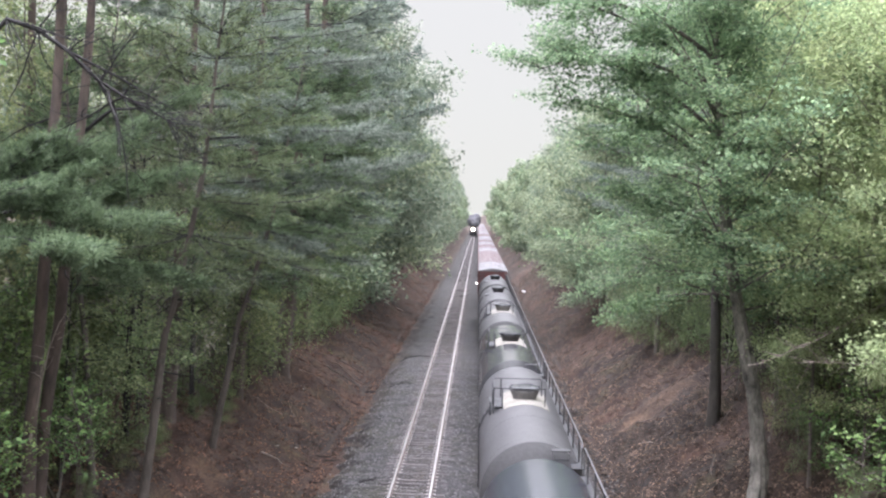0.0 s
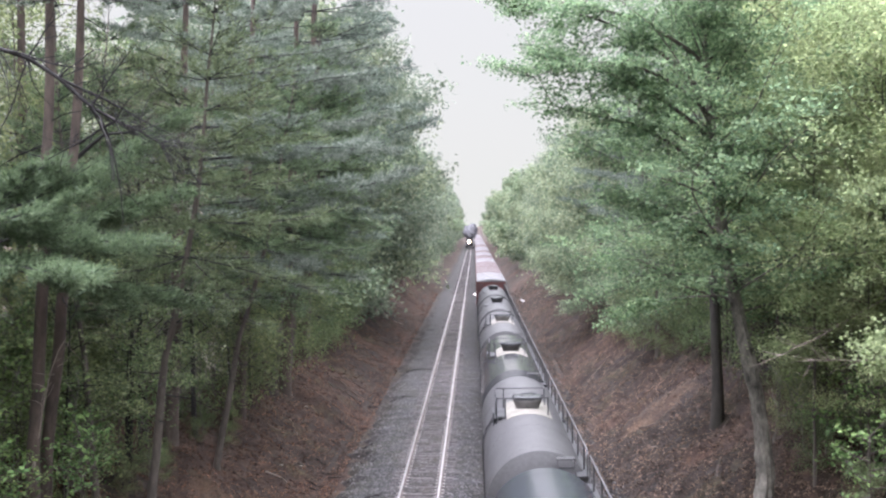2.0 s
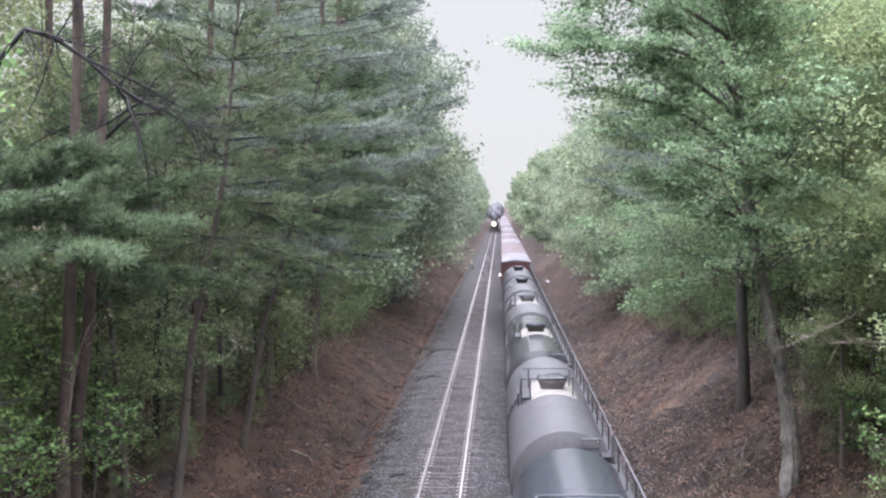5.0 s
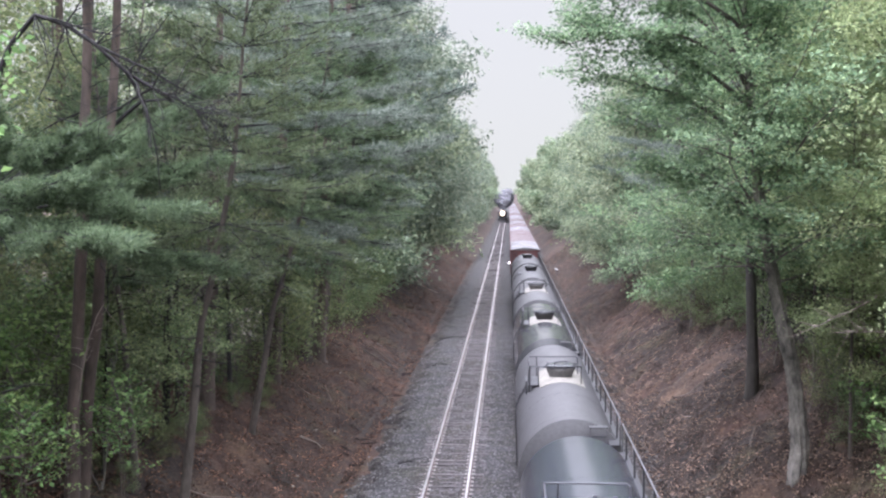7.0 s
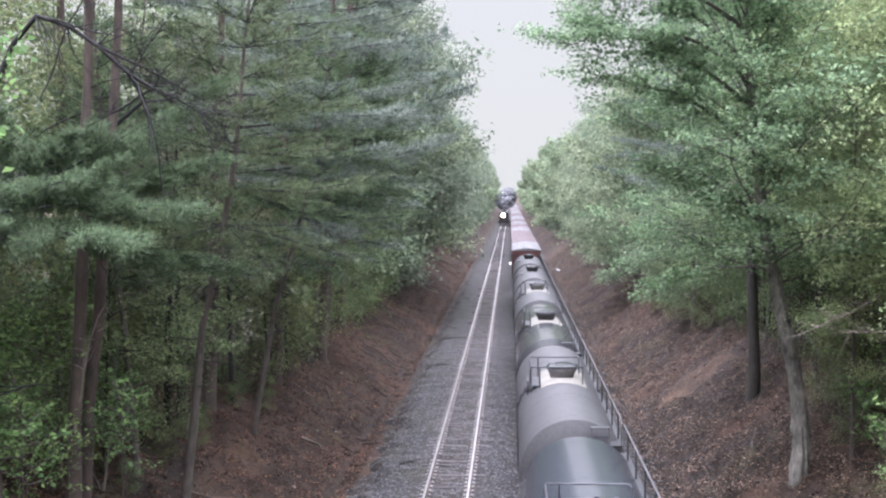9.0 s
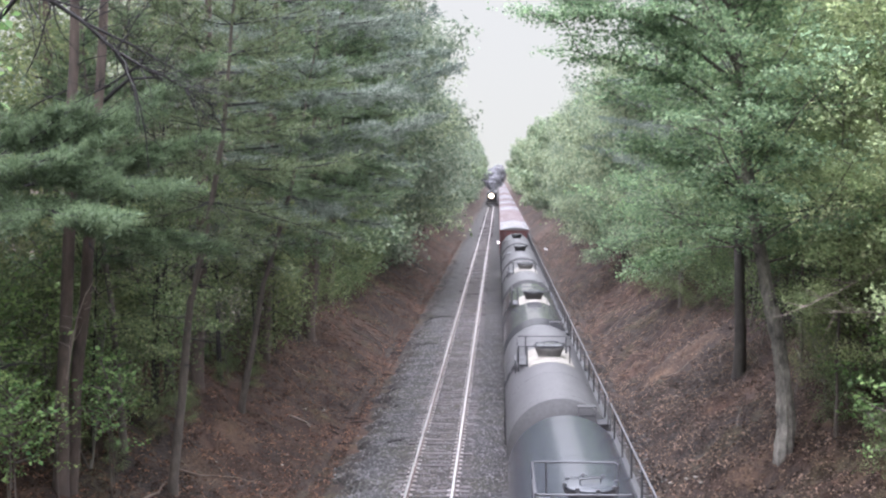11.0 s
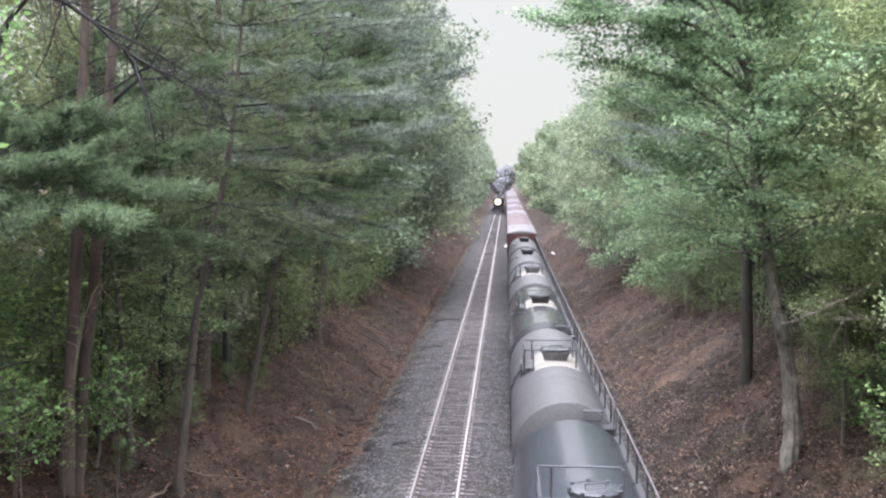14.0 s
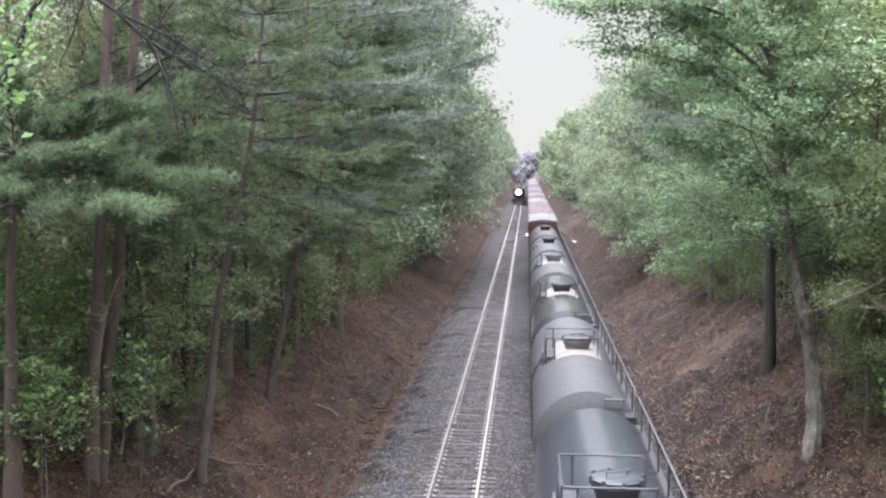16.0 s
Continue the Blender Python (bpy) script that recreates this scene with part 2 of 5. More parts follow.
# mossy bark, with the shade under the crowns put into its dark colour
M_BARK_SHADE = worn("shaded_mossy_bark", (0.062, 0.054, 0.046), (0.030, 0.029, 0.024), 0.95, fine=9, coarse=3.0, stretch=(1, 1, 0.35), bump=0.9, amount=0.95)
M_LEAF_OAK = leafy("fresh_oak_leaves", (0.076, 0.128, 0.062), (0.285, 0.370, 0.185), 0.58)
M_LEAF_YOUNG = leafy("young_oak_leaves", (0.090, 0.148, 0.080), (0.312, 0.410, 0.224), 0.66)
M_LEAF_SPRING = leafy("pale_spring_leaves", (0.084, 0.124, 0.070), (0.315, 0.368, 0.226), 0.55, clump=(0.3, 0.45, 1.5))
M_LEAF_DULL = leafy("dull_green_leaves", (0.085, 0.118, 0.076), (0.25, 0.29, 0.20), 0.45)
M_LEAF_YELLOW = leafy("yellow_green_spring_leaves", (0.21, 0.265, 0.125), (0.47, 0.55, 0.285), 0.68)
M_LEAF_BRIGHT = leafy("bright_green_sapling_leaves", (0.075, 0.140, 0.045), (0.280, 0.405, 0.140), 0.46)
M_NEEDLE = leafy("blue_green_pine_needles", (0.070, 0.093, 0.072), (0.282, 0.328, 0.262), 0.54, clump=(0.5, 0.55, 1.35))
M_NEEDLE_GREEN = leafy("fresh_green_pine_needles", (0.050, 0.078, 0.041), (0.182, 0.236, 0.122), 0.46)
M_LEAF_BUD = leafy("brownish_young_leaves", (0.085, 0.090, 0.060), (0.20, 0.19, 0.135), 0.3)
M_LEAF_MIX = leafy("mixed_green_leaves", (0.094, 0.132, 0.060), (0.262, 0.315, 0.142), 0.52)
# near-black: branches and boughs seen in silhouette have that shade in the colour
M_BARK_DARK = worn("silhouette_dark_bark", (0.020, 0.018, 0.017), (0.011, 0.010, 0.0095), 0.95, fine=9, coarse=2, bump=0.6)
M_LITTER = leafy("fallen_brown_leaves", (0.014, 0.0085, 0.0055), (0.29, 0.165, 0.105), 0.1, 0.8, (0.72, 0.22))
M_LITTER_TAN = leafy("fallen_tan_leaves", (0.012, 0.009, 0.006), (0.31, 0.232, 0.158), 0.1, 0.8, (0.68, 0.20))


def smoke_material():
    m, n, l, b = nodes_of("grey_coal_smoke")
    f = noise_node(n, l, 1.1, 6, 0.65)
    l.new(ramp(n, l, f, [(0.32, (0.05, 0.05, 0.055)), (0.68, (0.30, 0.30, 0.315))]), b.inputs["Base Color"])
    b.inputs["Roughness"].default_value = 1.0
    b.inputs["Specular IOR Level"].default_value = 0.0
    tp, mx = n.new("ShaderNodeBsdfTransparent"), n.new("ShaderNodeMixShader")
    l.new(ramp(n, l, noise_node(n, l, 2.2, 5), [(0.35, (0.75, 0.75, 0.75)), (0.65, (0.2, 0.2, 0.2))]), mx.inputs[0])
    l.new(b.outputs[0], mx.inputs[1])
    l.new(tp.outputs[0], mx.inputs[2])
    l.new(mx.outputs[0], n["Material Output"].inputs["Surface"])
    return m


M_SMOKE = smoke_material()


# ---- mesh building ----
class Shape:
    """Vertices and faces that are gathered into one mesh."""

    def __init__(self):
        self.v, self.f = [], []

    def add(self, verts, faces):
        k = len(self.v)
        self.v.extend(tuple(p) for p in verts)
        self.f.extend(tuple(i + k for i in f) for f in faces)
        return self

    def box(self, cx, cy, cz, sx, sy, sz, taper=1.0, bev=0.0):
        x, y, z = sx / 2, sy / 2, sz / 2
        b = min(bev, x * 0.9, y * 0.9)
        if b:
            ring = [(-x + b, -y), (x - b, -y), (x, -y + b), (x, y - b), (x - b, y), (-x + b, y), (-x, y - b), (-x, -y + b)]
        else:
            ring = [(-x, -y), (x, -y), (x, y), (-x, y)]
        k = len(ring)
        v = [(cx + p, cy + r, cz - z) for p, r in ring] + [(cx + p * taper, cy + r * taper, cz + z) for p, r in ring]
        f = [tuple(range(k - 1, -1, -1)), tuple(range(k, 2 * k))]
        f += [(i, (i + 1) % k, k + (i + 1) % k, k + i) for i in range(k)]
        return self.add(v, f)

    def tube(self, pts, radii, seg=8, caps=True, ridge=None):
        pts = [Vector(p) for p in pts]
        if isinstance(radii, (int, float)):
            radii = [radii] * len(pts)
        v, f, last = [], [], None
        for i, p in enumerate(pts):
            d = (pts[min(i + 1, len(pts) - 1)] - pts[max(i - 1, 0)]).normalized()
            if last is None:
                last = Vector((1, 0, 0)) if abs(d.x) < 0.8 else Vector((0, 1, 0))
            a = (last - d * last.dot(d)).normalized()
            last = a
            b = d.cross(a)
            for s in range(seg):
                w = 2 * math.pi * s / seg
                v.append(p + (a * math.cos(w) + b * math.sin(w)) * radii[i] * (ridge(i, w) if ridge else 1.0))
        for i in range(len(pts) - 1):
            for s in range(seg):
                q = (s + 1) % seg
                f.append((i * seg + s, i * seg + q, (i + 1) * seg + q, (i + 1) * seg + s))
        if caps:
            f.append(tuple(range(seg - 1, -1, -1)))
            f.append(tuple((len(pts) - 1) * seg + s for s in range(seg)))
        return self.add(v, f)

    def lathe(self, profile, axis="y", at=(0, 0, 0), seg=40):
        """profile: rows of (along, radius)."""
        v, f = [], []
        for along, r in profile:
            for s in range(seg):
                w = 2 * math.pi * s / seg
                c, d = r * math.cos(w), r * math.sin(w)
                p = {"y": (c, along, d), "z": (c, d, along), "x": (along, c, d)}[axis]
                v.append(tuple(a + b for a, b in zip(p, at)))
        for i in range(len(profile) - 1):
            for s in range(seg):
                q = (s + 1) % seg
                f.append((i * seg + s, i * seg + q, (i + 1) * seg + q, (i + 1) * seg + s))
        f.append(tuple(range(seg)))
        f.append(tuple((len(profile) - 1) * seg + s for s in range(seg)))
        return self.add(v, f)

    def mesh(self, name, material, angle=35):
        me = bpy.data.meshes.new(name)
        me.from_pydata(self.v, [], self.f)
        b = bmesh.new()
        b.from_mesh(me)
        bmesh.ops.recalc_face_normals(b, faces=b.faces)
        b.to_mesh(me)
        b.free()
        me.materials.append(material)
        me.polygons.foreach_set("use_smooth", [True] * len(me.polygons))
        me.set_sharp_from_angle(angle=radians(angle))
        return me


def part(name, shape, material, parent=None, label="", at=None, angle=35):
    """One mesh object under a thing, from a Shape or a ready mesh."""
    me = shape if isinstance(shape, bpy.types.Mesh) else shape.mesh(name, material, angle)
    ob = new(name, me)
    if at is not None:
        ob.matrix_basis = at
    if parent is not None:
        ob.parent = parent
    if label:
        ob["label"] = label
    return ob


def thing(name, label, category, group="", at=None, kind=""):
    ob = new(name)
    ob.empty_display_size = 0.3
    if at is not None:
        ob.matrix_basis = at
    return tagged(ob, label, category, group, kind)


def leaf_mesh(name, corners, material):
    """A mesh of loose faces from an array (n, 3 or 4 corners, 3)."""
    n, k = corners.shape[:2]
    me = bpy.data.meshes.new(name)
    me.vertices.add(k * n)
    me.vertices.foreach_set("co", np.ascontiguousarray(corners, dtype=np.float32).ravel())
    me.loops.add(k * n)
    me.loops.foreach_set("vertex_index", np.arange(k * n, dtype=np.int32))
    me.polygons.add(n)
    me.polygons.foreach_set("loop_start", np.arange(0, k * n, k, dtype=np.int32))
    me.polygons.foreach_set("loop_total", np.full(n, k, dtype=np.int32))
    me.update(calc_edges=True)
    me.materials.append(material)
    return me


def grid_mesh(name, xs, ys, height, material):
    """A sheet over the columns xs and rows ys, with the heights of an array."""
    X, Y = np.meshgrid(xs, ys)
    co = np.stack([X, Y, height(X, Y)], -1).reshape(-1, 3).astype(np.float32)
    nx, ny = len(xs), len(ys)
    i = (np.arange(ny - 1)[:, None] * nx + np.arange(nx - 1)[None, :]).ravel()
    faces = np.stack([i, i + 1, i + nx + 1, i + nx], -1).astype(np.int32)
    me = bpy.data.meshes.new(name)
    me.vertices.add(len(co))
    me.vertices.foreach_set("co", co.ravel())
    me.loops.add(faces.size)
    me.loops.foreach_set("vertex_index", faces.ravel())
    me.polygons.add(len(faces))
    me.polygons.foreach_set("loop_start", np.arange(0, faces.size, 4, dtype=np.int32))
    me.polygons.foreach_set("loop_total", np.full(len(faces), 4, dtype=np.int32))
    me.update(calc_edges=True)
    me.materials.append(material)
    me.polygons.foreach_set("use_smooth", np.ones(len(faces), dtype=bool))
    return me


def waves(X, Y, seed, size, count=14):
    """Smooth uneven relief, about -1 to 1."""
    rng = np.random.default_rng(seed)
    out = np.zeros_like(np.asarray(X, dtype=float))
    for _ in range(count):
        a, k, p = rng.uniform(0, 2 * np.pi), 2 * np.pi / (size * rng.uniform(0.5, 2.0)), rng.uniform(0, 2 * np.pi)
        out += np.sin(k * (np.cos(a) * X + np.sin(a) * Y) + p)
    return out / math.sqrt(count)


# ---- the cutting ----
TOE_L, TOE_R, SLOPE, RIM = -4.4, 8.2, 0.65, 7.4


def land(X, Y):
    X, Y = np.asarray(X, dtype=float), np.asarray(Y, dtype=float)
    wob = 0.2 * waves(X * 0, Y, 5, 14)
    rise = np.maximum(np.maximum(TOE_L + wob - X, X - TOE_R - wob), 0) * SLOPE
    bank = np.minimum(rise, RIM * np.tanh(rise / RIM * 1.15))
    far = np.clip((np.abs(X) - 25) / 60, 0, 1)
    rough = np.clip(rise * 1.5, 0, 1)
    return -0.62 + bank + rough * (0.16 * waves(X, Y, 7, 2.6) + 0.07 * waves(X, Y, 8, 0.9)) + far * 1.2 * waves(X, Y, 9, 60)


def land_at(x, y):
    return float(land(np.array([x]), np.array([y]))[0])


xs = np.concatenate([[-3000, -1200, -500, -250, -120, -80, -60, -45, -36, -30, -26], np.arange(-23, 27, 0.4), [27, 30, 36, 45, 60, 80, 120, 250, 500, 1200, 3000]])
ys = np.concatenate([[-3000, -1000, -300, -100, -50, -25, -10, 0], np.arange(6, 70, 0.4), np.arange(70, 140, 0.7), np.arange(141, 320, 2.5), np.arange(330, 800, 20), [900, 1200, 2000, 3500]])
ground = part("ground", grid_mesh("ground", xs, ys, land, M_SOIL), None)
tagged(ground, "brown leaf litter and red clay on the banks of a railway cutting", "ground", kind="structure")


def bed(X, Y):
    edge = np.minimum(X - (TOE_L + 0.6), (TOE_R + 0.4) - X) + 0.35 * waves(X, Y, 11, 3.0) + 0.2 * waves(X, Y, 13, 0.8)
    flat = -0.188 - 0.14 * np.clip((np.abs(X - 2.0) - 3.6) / 2.6, 0, 1)
    drop = np.clip(1.2 - edge, 0, 1.2) * 0.42
    return flat - drop + 0.02 * waves(X, Y, 12, 0.45) + 0.03 * waves(X, Y, 14, 2.0)


bx = np.arange(-6.2, 10.0, 0.18)
by = np.concatenate([np.arange(-30, 18, 3), np.arange(18, 70, 0.18), np.arange(70, 130, 0.35), np.arange(131, 300, 3), np.arange(303, 900, 15)])
ballast = part("ballast", grid_mesh("ballast", bx, by, bed, M_BALLAST), None)
tagged(ballast, "grey crushed stone ballast under two railway tracks", "ballast", kind="stuff")


# ---- the two tracks ----
def rail_shapes(x, y0, y1):
    head, web = Shape(), Shape()
    head.box(x, (y0 + y1) / 2, -0.018, 0.072, y1 - y0, 0.036, bev=0.0)
    web.box(x, (y0 + y1) / 2, -0.088, 0.02, y1 - y0, 0.104)
    web.box(x, (y0 + y1) / 2, -0.152, 0.14, y1 - y0, 0.024)
    return head, web


def tie_mesh(seed):
    rng = random.Random(seed)
    s = Shape()
    s.box(0, 0, 0, 2.6 + rng.uniform(-0.04, 0.05), 0.22, 0.17, taper=0.985, bev=0.02)
    return s.mesh("tie", M_TIE)


def track(name, x, near, far, singles, label):
    root = thing(name, label, "railway track", kind="structure")
    for side in (-0.7535, 0.7535):
        head, web = rail_shapes(x + side, near, far)
        rail = part("rail", head, M_RAILHEAD, root, "steel rail with a polished running surface")
        part("rail_web", web, M_RAILSIDE, rail, "rusty web and foot of the rail")
    rng = random.Random(int(x * 7) + 3)
    meshes = [tie_mesh(k) for k in range(4)]
    rest, plates = Shape(), Shape()
    for k in range(115):
        rest.box(x, -40 + 0.52 * k, -0.255, 2.6, 0.22, 0.17)
    y, n = 20.0, 0
    while y < far - 1:
        step = 0.52 + rng.uniform(-0.02, 0.02)
        y += step
        skew = rng.uniform(-0.8, 0.8)
        if n < singles:
            part("tie", meshes[n % 4], None, root, at=pose(x + rng.uniform(-0.04, 0.04), y, -0.268 + rng.uniform(-0.026, 0.022), rz=skew))
        elif y < 420:
            rest.box(x, y, -0.255, 2.6, 0.22, 0.17)
        if y < 150 and singles:
            for side in (-0.7535, 0.7535):
                for o in (-0.13, 0.13):
                    plates.box(x + side + o, y, -0.158, 0.11, 0.17, 0.02)
                    plates.box(x + side + o * 0.75, y + 0.05, -0.135, 0.03, 0.03, 0.035)
        n += 1
    tagged(part("far_ties", rest, M_TIE, root, "weathered wooden ties"), kind="stuff")
    if plates.v:
        tagged(part("tie_plates", plates, M_PLATE, root, "worn steel tie plates and spikes"), kind="stuff")
    return root


TRACK_X = 4.0
track("railway_track", 0.0, -40, 900, 290, "clear railway track with shiny rails on weathered wooden ties")
track("railway_track", TRACK_X, -40, 900, 0, "railway track under the standing freight train")


# ---- standing freight train: tank cars ----
def wheelset_shape():
    s = Shape()
    for side in (-0.755, 0.755):
        s.lathe([(side - 0.065, 0.40), (side - 0.065, 0.42), (side + 0.065, 0.42), (side + 0.065, 0.40)], "x", (0, 0, 0.42), 24)
    return s.lathe([(-0.72, 0.07), (0.72, 0.07)], "x", (0, 0, 0.42), 12)


WHEELSET = wheelset_shape().mesh("wheelset", M_RAILSIDE)


def bogie(parent, y):
    s = Shape()
    for side in (-1.0, 1.0):
        s.box(side, y, 0.52, 0.16, 1.5, 0.28, taper=0.8, bev=0.03)
        for a in (-0.88, 0.88):
            s.box(side, y + a, 0.43, 0.2, 0.34, 0.28, bev=0.04)
    s.box(0, y, 0.62, 2.1, 0.4, 0.25, bev=0.03)
    b = part("bogie", s, M_BLACK, parent, "black cast steel bogie frame")
    for a in (-0.88, 0.88):
        part("wheelset", WHEELSET, None, b, "rusty steel wheels on an axle", at=pose(0, y + a, 0))


def coupler(parent, y, way):
    s = Shape()
    s.box(0, y + way * 0.35, 0.86, 0.2, 0.75, 0.2, bev=0.03)
    s.box(0.04 * way, y + way * 0.75, 0.86, 0.34, 0.25, 0.28, bev=0.05)
    part("coupler", s, M_RAILSIDE, parent, "rusty knuckle coupler")


R_TANK, Z_TANK, HALF_TANK, HATCH_Y = 1.5, 2.72, 7.3, -0.05


def tank_profile():
    rows = [(-HALF_TANK + 0.32 * (k / 9) ** 2, max(R_TANK * k / 9, 0.02)) for k in range(10)]
    for y in (-6.6, -3.2, -3.18, 0, 0.02, 3.2, 3.22, 6.6):
        rows.append((y, R_TANK))
    rows += [(HALF_TANK - 0.32 * (k / 9) ** 2, max(R_TANK * k / 9, 0.02)) for k in range(9, -1, -1)]
    return rows


def arc_band(r0, r1, a0, a1, y0, y1, seg=18):
    """A curved plate on the tank: angles in degrees from the top, positive to +x."""
    s = Shape()
    v, f = [], []
    for i in range(seg + 1):
        a = radians(a0 + (a1 - a0) * i / seg)
        for r, y in ((r0, y0), (r1, y0), (r1, y1), (r0, y1)):
            v.append((r * math.sin(a), y, Z_TANK + r * math.cos(a)))
    for i in range(seg):
        for k in range(4):
            f.append((4 * i + k, 4 * i + (k + 1) % 4, 4 * i + 4 + (k + 1) % 4, 4 * i + 4 + k))
    f += [(0, 1, 2, 3), tuple(4 * seg + k for k in (3, 2, 1, 0))]
    return s.add(v, f)


def tank_car(at, paint, label, white, guard=True):
    car = thing("tank_car", label, "tank car", "tank cars of the freight train", at)
    tank = part("tank", Shape().lathe(tank_profile(), "y", (0, 0, Z_TANK), 64), paint, car, "long cylindrical tank with dished ends", angle=30)
    for y in (-6.45, -3.2, 0.0, 3.2, 6.45):
        part("weld_seam", arc_band(R_TANK - 0.01, R_TANK + 0.003, -110, 110, y - 0.018, y + 0.018, 32), paint, tank)
    if white:
        part("spill_band", arc_band(R_TANK - 0.01, R_TANK + 0.010, -29, 30, HATCH_Y - 1.4, HATCH_Y + 1.6), M_WHITE, tank, "white paint round the hatch")
    top = Z_TANK + R_TANK
    # hatch
    h = part("hatch", Shape().lathe([(top - 0.12, 0.38), (top + 0.02, 0.40), (top + 0.20, 0.485), (top + 0.22, 0.50), (top + 0.30, 0.50)], "z", (0, HATCH_Y, 0), 28), M_HATCH if white and paint is M_TANK_GREY else M_BLACK, car, "round steel hatch collar")
    lid = Shape().lathe([(top + 0.302, 0.51), (top + 0.35, 0.51), (top + 0.375, 0.44), (top + 0.39, 0.2)], "z", (0, HATCH_Y, 0), 28)
    part("lid", lid, M_TANK_SATIN, h, "dark steel hatch lid")
    for k in range(8):
        a = k * math.pi / 4 + 0.2
        part("bolt", Shape().box(0.5 * math.cos(a), HATCH_Y + 0.5 * math.sin(a), top + 0.33, 0.08, 0.06, 0.12, bev=0.015), M_RAILING, h)
    fit = Shape()
    fit.tube([(-0.2, HATCH_Y - 0.1, top + 0.38), (-0.2, HATCH_Y - 0.1, top + 0.46), (0.2, HATCH_Y + 0.05, top + 0.46), (0.2, HATCH_Y + 0.05, top + 0.38)], 0.018)
    part("lid_handle", fit, M_RAILING, h, "bent steel handle")
    # valve housings beside the hatch
    v = Shape()
    v.lathe([(top - 0.1, 0.13), (top + 0.16, 0.13), (top + 0.2, 0.09)], "z", (0.12, HATCH_Y + 0.95, 0), 16)
    v.lathe([(top - 0.1, 0.07), (top + 0.22, 0.07)], "z", (-0.22, HATCH_Y + 0.85, 0), 12)
    part("valve", v, M_BLACK, car, "black valve housing")
    # platform, ladder and rails round the hatch
    deck = part("platform", Shape().box(-0.8, HATCH_Y, top - 0.235, 0.46, 1.66, 0.03, bev=0.01), M_RAILING, car, "steel grating platform beside the hatch")
    for k in range(7):
        part("grating_bar", Shape().box(-0.98 + 0.06 * k, HATCH_Y, top - 0.2, 0.045, 1.7, 0.03), M_RAILING, deck)
    zr = top + 0.46
    if guard:
        rail = Shape()
        ring = [(-1.06, -1.0), (-1.0, -1.06), (0.57, -1.06), (0.63, -1.0)]
        rail.tube([(0.63, HATCH_Y - 0.95, top - 0.14)] + [(0.63, HATCH_Y - 1.0, zr - 0.04)] + [(x, HATCH_Y + y, zr) for x, y in reversed(ring)] +
                  [(-1.06, HATCH_Y + 1.0, zr), (-1.0, HATCH_Y + 1.06, zr), (0.57, HATCH_Y + 1.06, zr), (0.63, HATCH_Y + 1.0, zr - 0.04), (0.63, HATCH_Y + 0.95, top - 0.14)], 0.022)
        rail_ob = part("hatch_rail", rail, M_RAILING, car, "grey tubular guard rail round the hatch")
        for x, y in ((-1.06, -0.9), (-1.06, 0.9), (-0.78, 1.06), (-0.78, -1.06)):
            part("post", Shape().tube([(x, HATCH_Y + y, top - 0.42), (x, HATCH_Y + y, zr)], 0.022), M_RAILING, rail_ob)
        part("mid_rail", Shape().tube([(-1.06, HATCH_Y - 0.98, zr - 0.3), (-1.06, HATCH_Y + 0.98, zr - 0.3)], 0.018), M_RAILING, rail_ob)
    for side in (-1, 1):
        lad = Shape()
        for y in (-0.22, 0.22):
            pts = [(side * 1.50, HATCH_Y + y, 1.15), (side * 1.53, HATCH_Y + y, 2.9)]
            for a in (75, 60, 48):
                pts.append((side * 1.58 * math.sin(radians(a)), HATCH_Y + y, Z_TANK + 1.62 * math.cos(radians(a))))
            lad.tube(pts, 0.022)
        for k in range(6):
            lad.tube([(side * 1.52, HATCH_Y - 0.22, 1.3 + 0.3 * k), (side * 1.52, HATCH_Y + 0.22, 1.3 + 0.3 * k)], 0.015)
        for a in (68, 56, 46):
            p = (side * 1.6 * math.sin(radians(a)), Z_TANK + 1.62 * math.cos(radians(a)))
            lad.tube([(p[0], HATCH_Y - 0.22, p[1]), (p[0], HATCH_Y + 0.22, p[1])], 0.015)
        part("ladder", lad, M_RAILING, car, "steel side ladder")
    # ladder cage plate left of the hatch
    if guard:
        part("step_plate", Shape().box(-1.16, HATCH_Y - 0.05, top - 0.36, 0.05, 0.95, 0.5, bev=0.01), M_RAILING, car, "grey step plate")
    # underframe
    u = Shape().box(0, 0, 1.0, 0.45, 14.6, 0.35, bev=0.02)
    for y in (-6.6, 6.6):
        u.box(0, y, 1.02, 2.9, 0.9, 0.18, bev=0.02)
    for y in (-5.3, 5.3):
        u.box(0, y, 1.25, 2.3, 0.5, 0.55, taper=0.85)
    part("underframe", u, M_BLACK, car, "black steel underframe")
    # walkway along the shoulder of the tank, with its handrail
    rb = Shape().box(1.12, 0, 3.64, 0.36, 15.2, 0.035)
    walkway = part("walkway", rb, M_BLACK, car, "dark walkway along the tank's shoulder")
    for k in range(9):
        part("bracket", Shape().box(1.16, -6.6 + 1.65 * k, 3.5, 0.3, 0.06, 0.24), M_BLACK, walkway)
    zh = 4.38
    hr = Shape().tube([(1.2, -7.66, 3.66), (1.2, -7.7, zh - 0.12), (1.2, -7.6, zh), (1.2, 7.6, zh), (1.2, 7.7, zh - 0.12), (1.2, 7.66, 3.66)], 0.022)
    hand = part("handrail", hr, M_STEEL, car, "long tubular handrail")
    for k in range(9):
        y = -6.8 + 13.6 * k / 8
        part("post", Shape().box(1.2, y, (3.66 + zh) / 2, 0.045, 0.06, zh - 3.66), M_BLACK, hand)
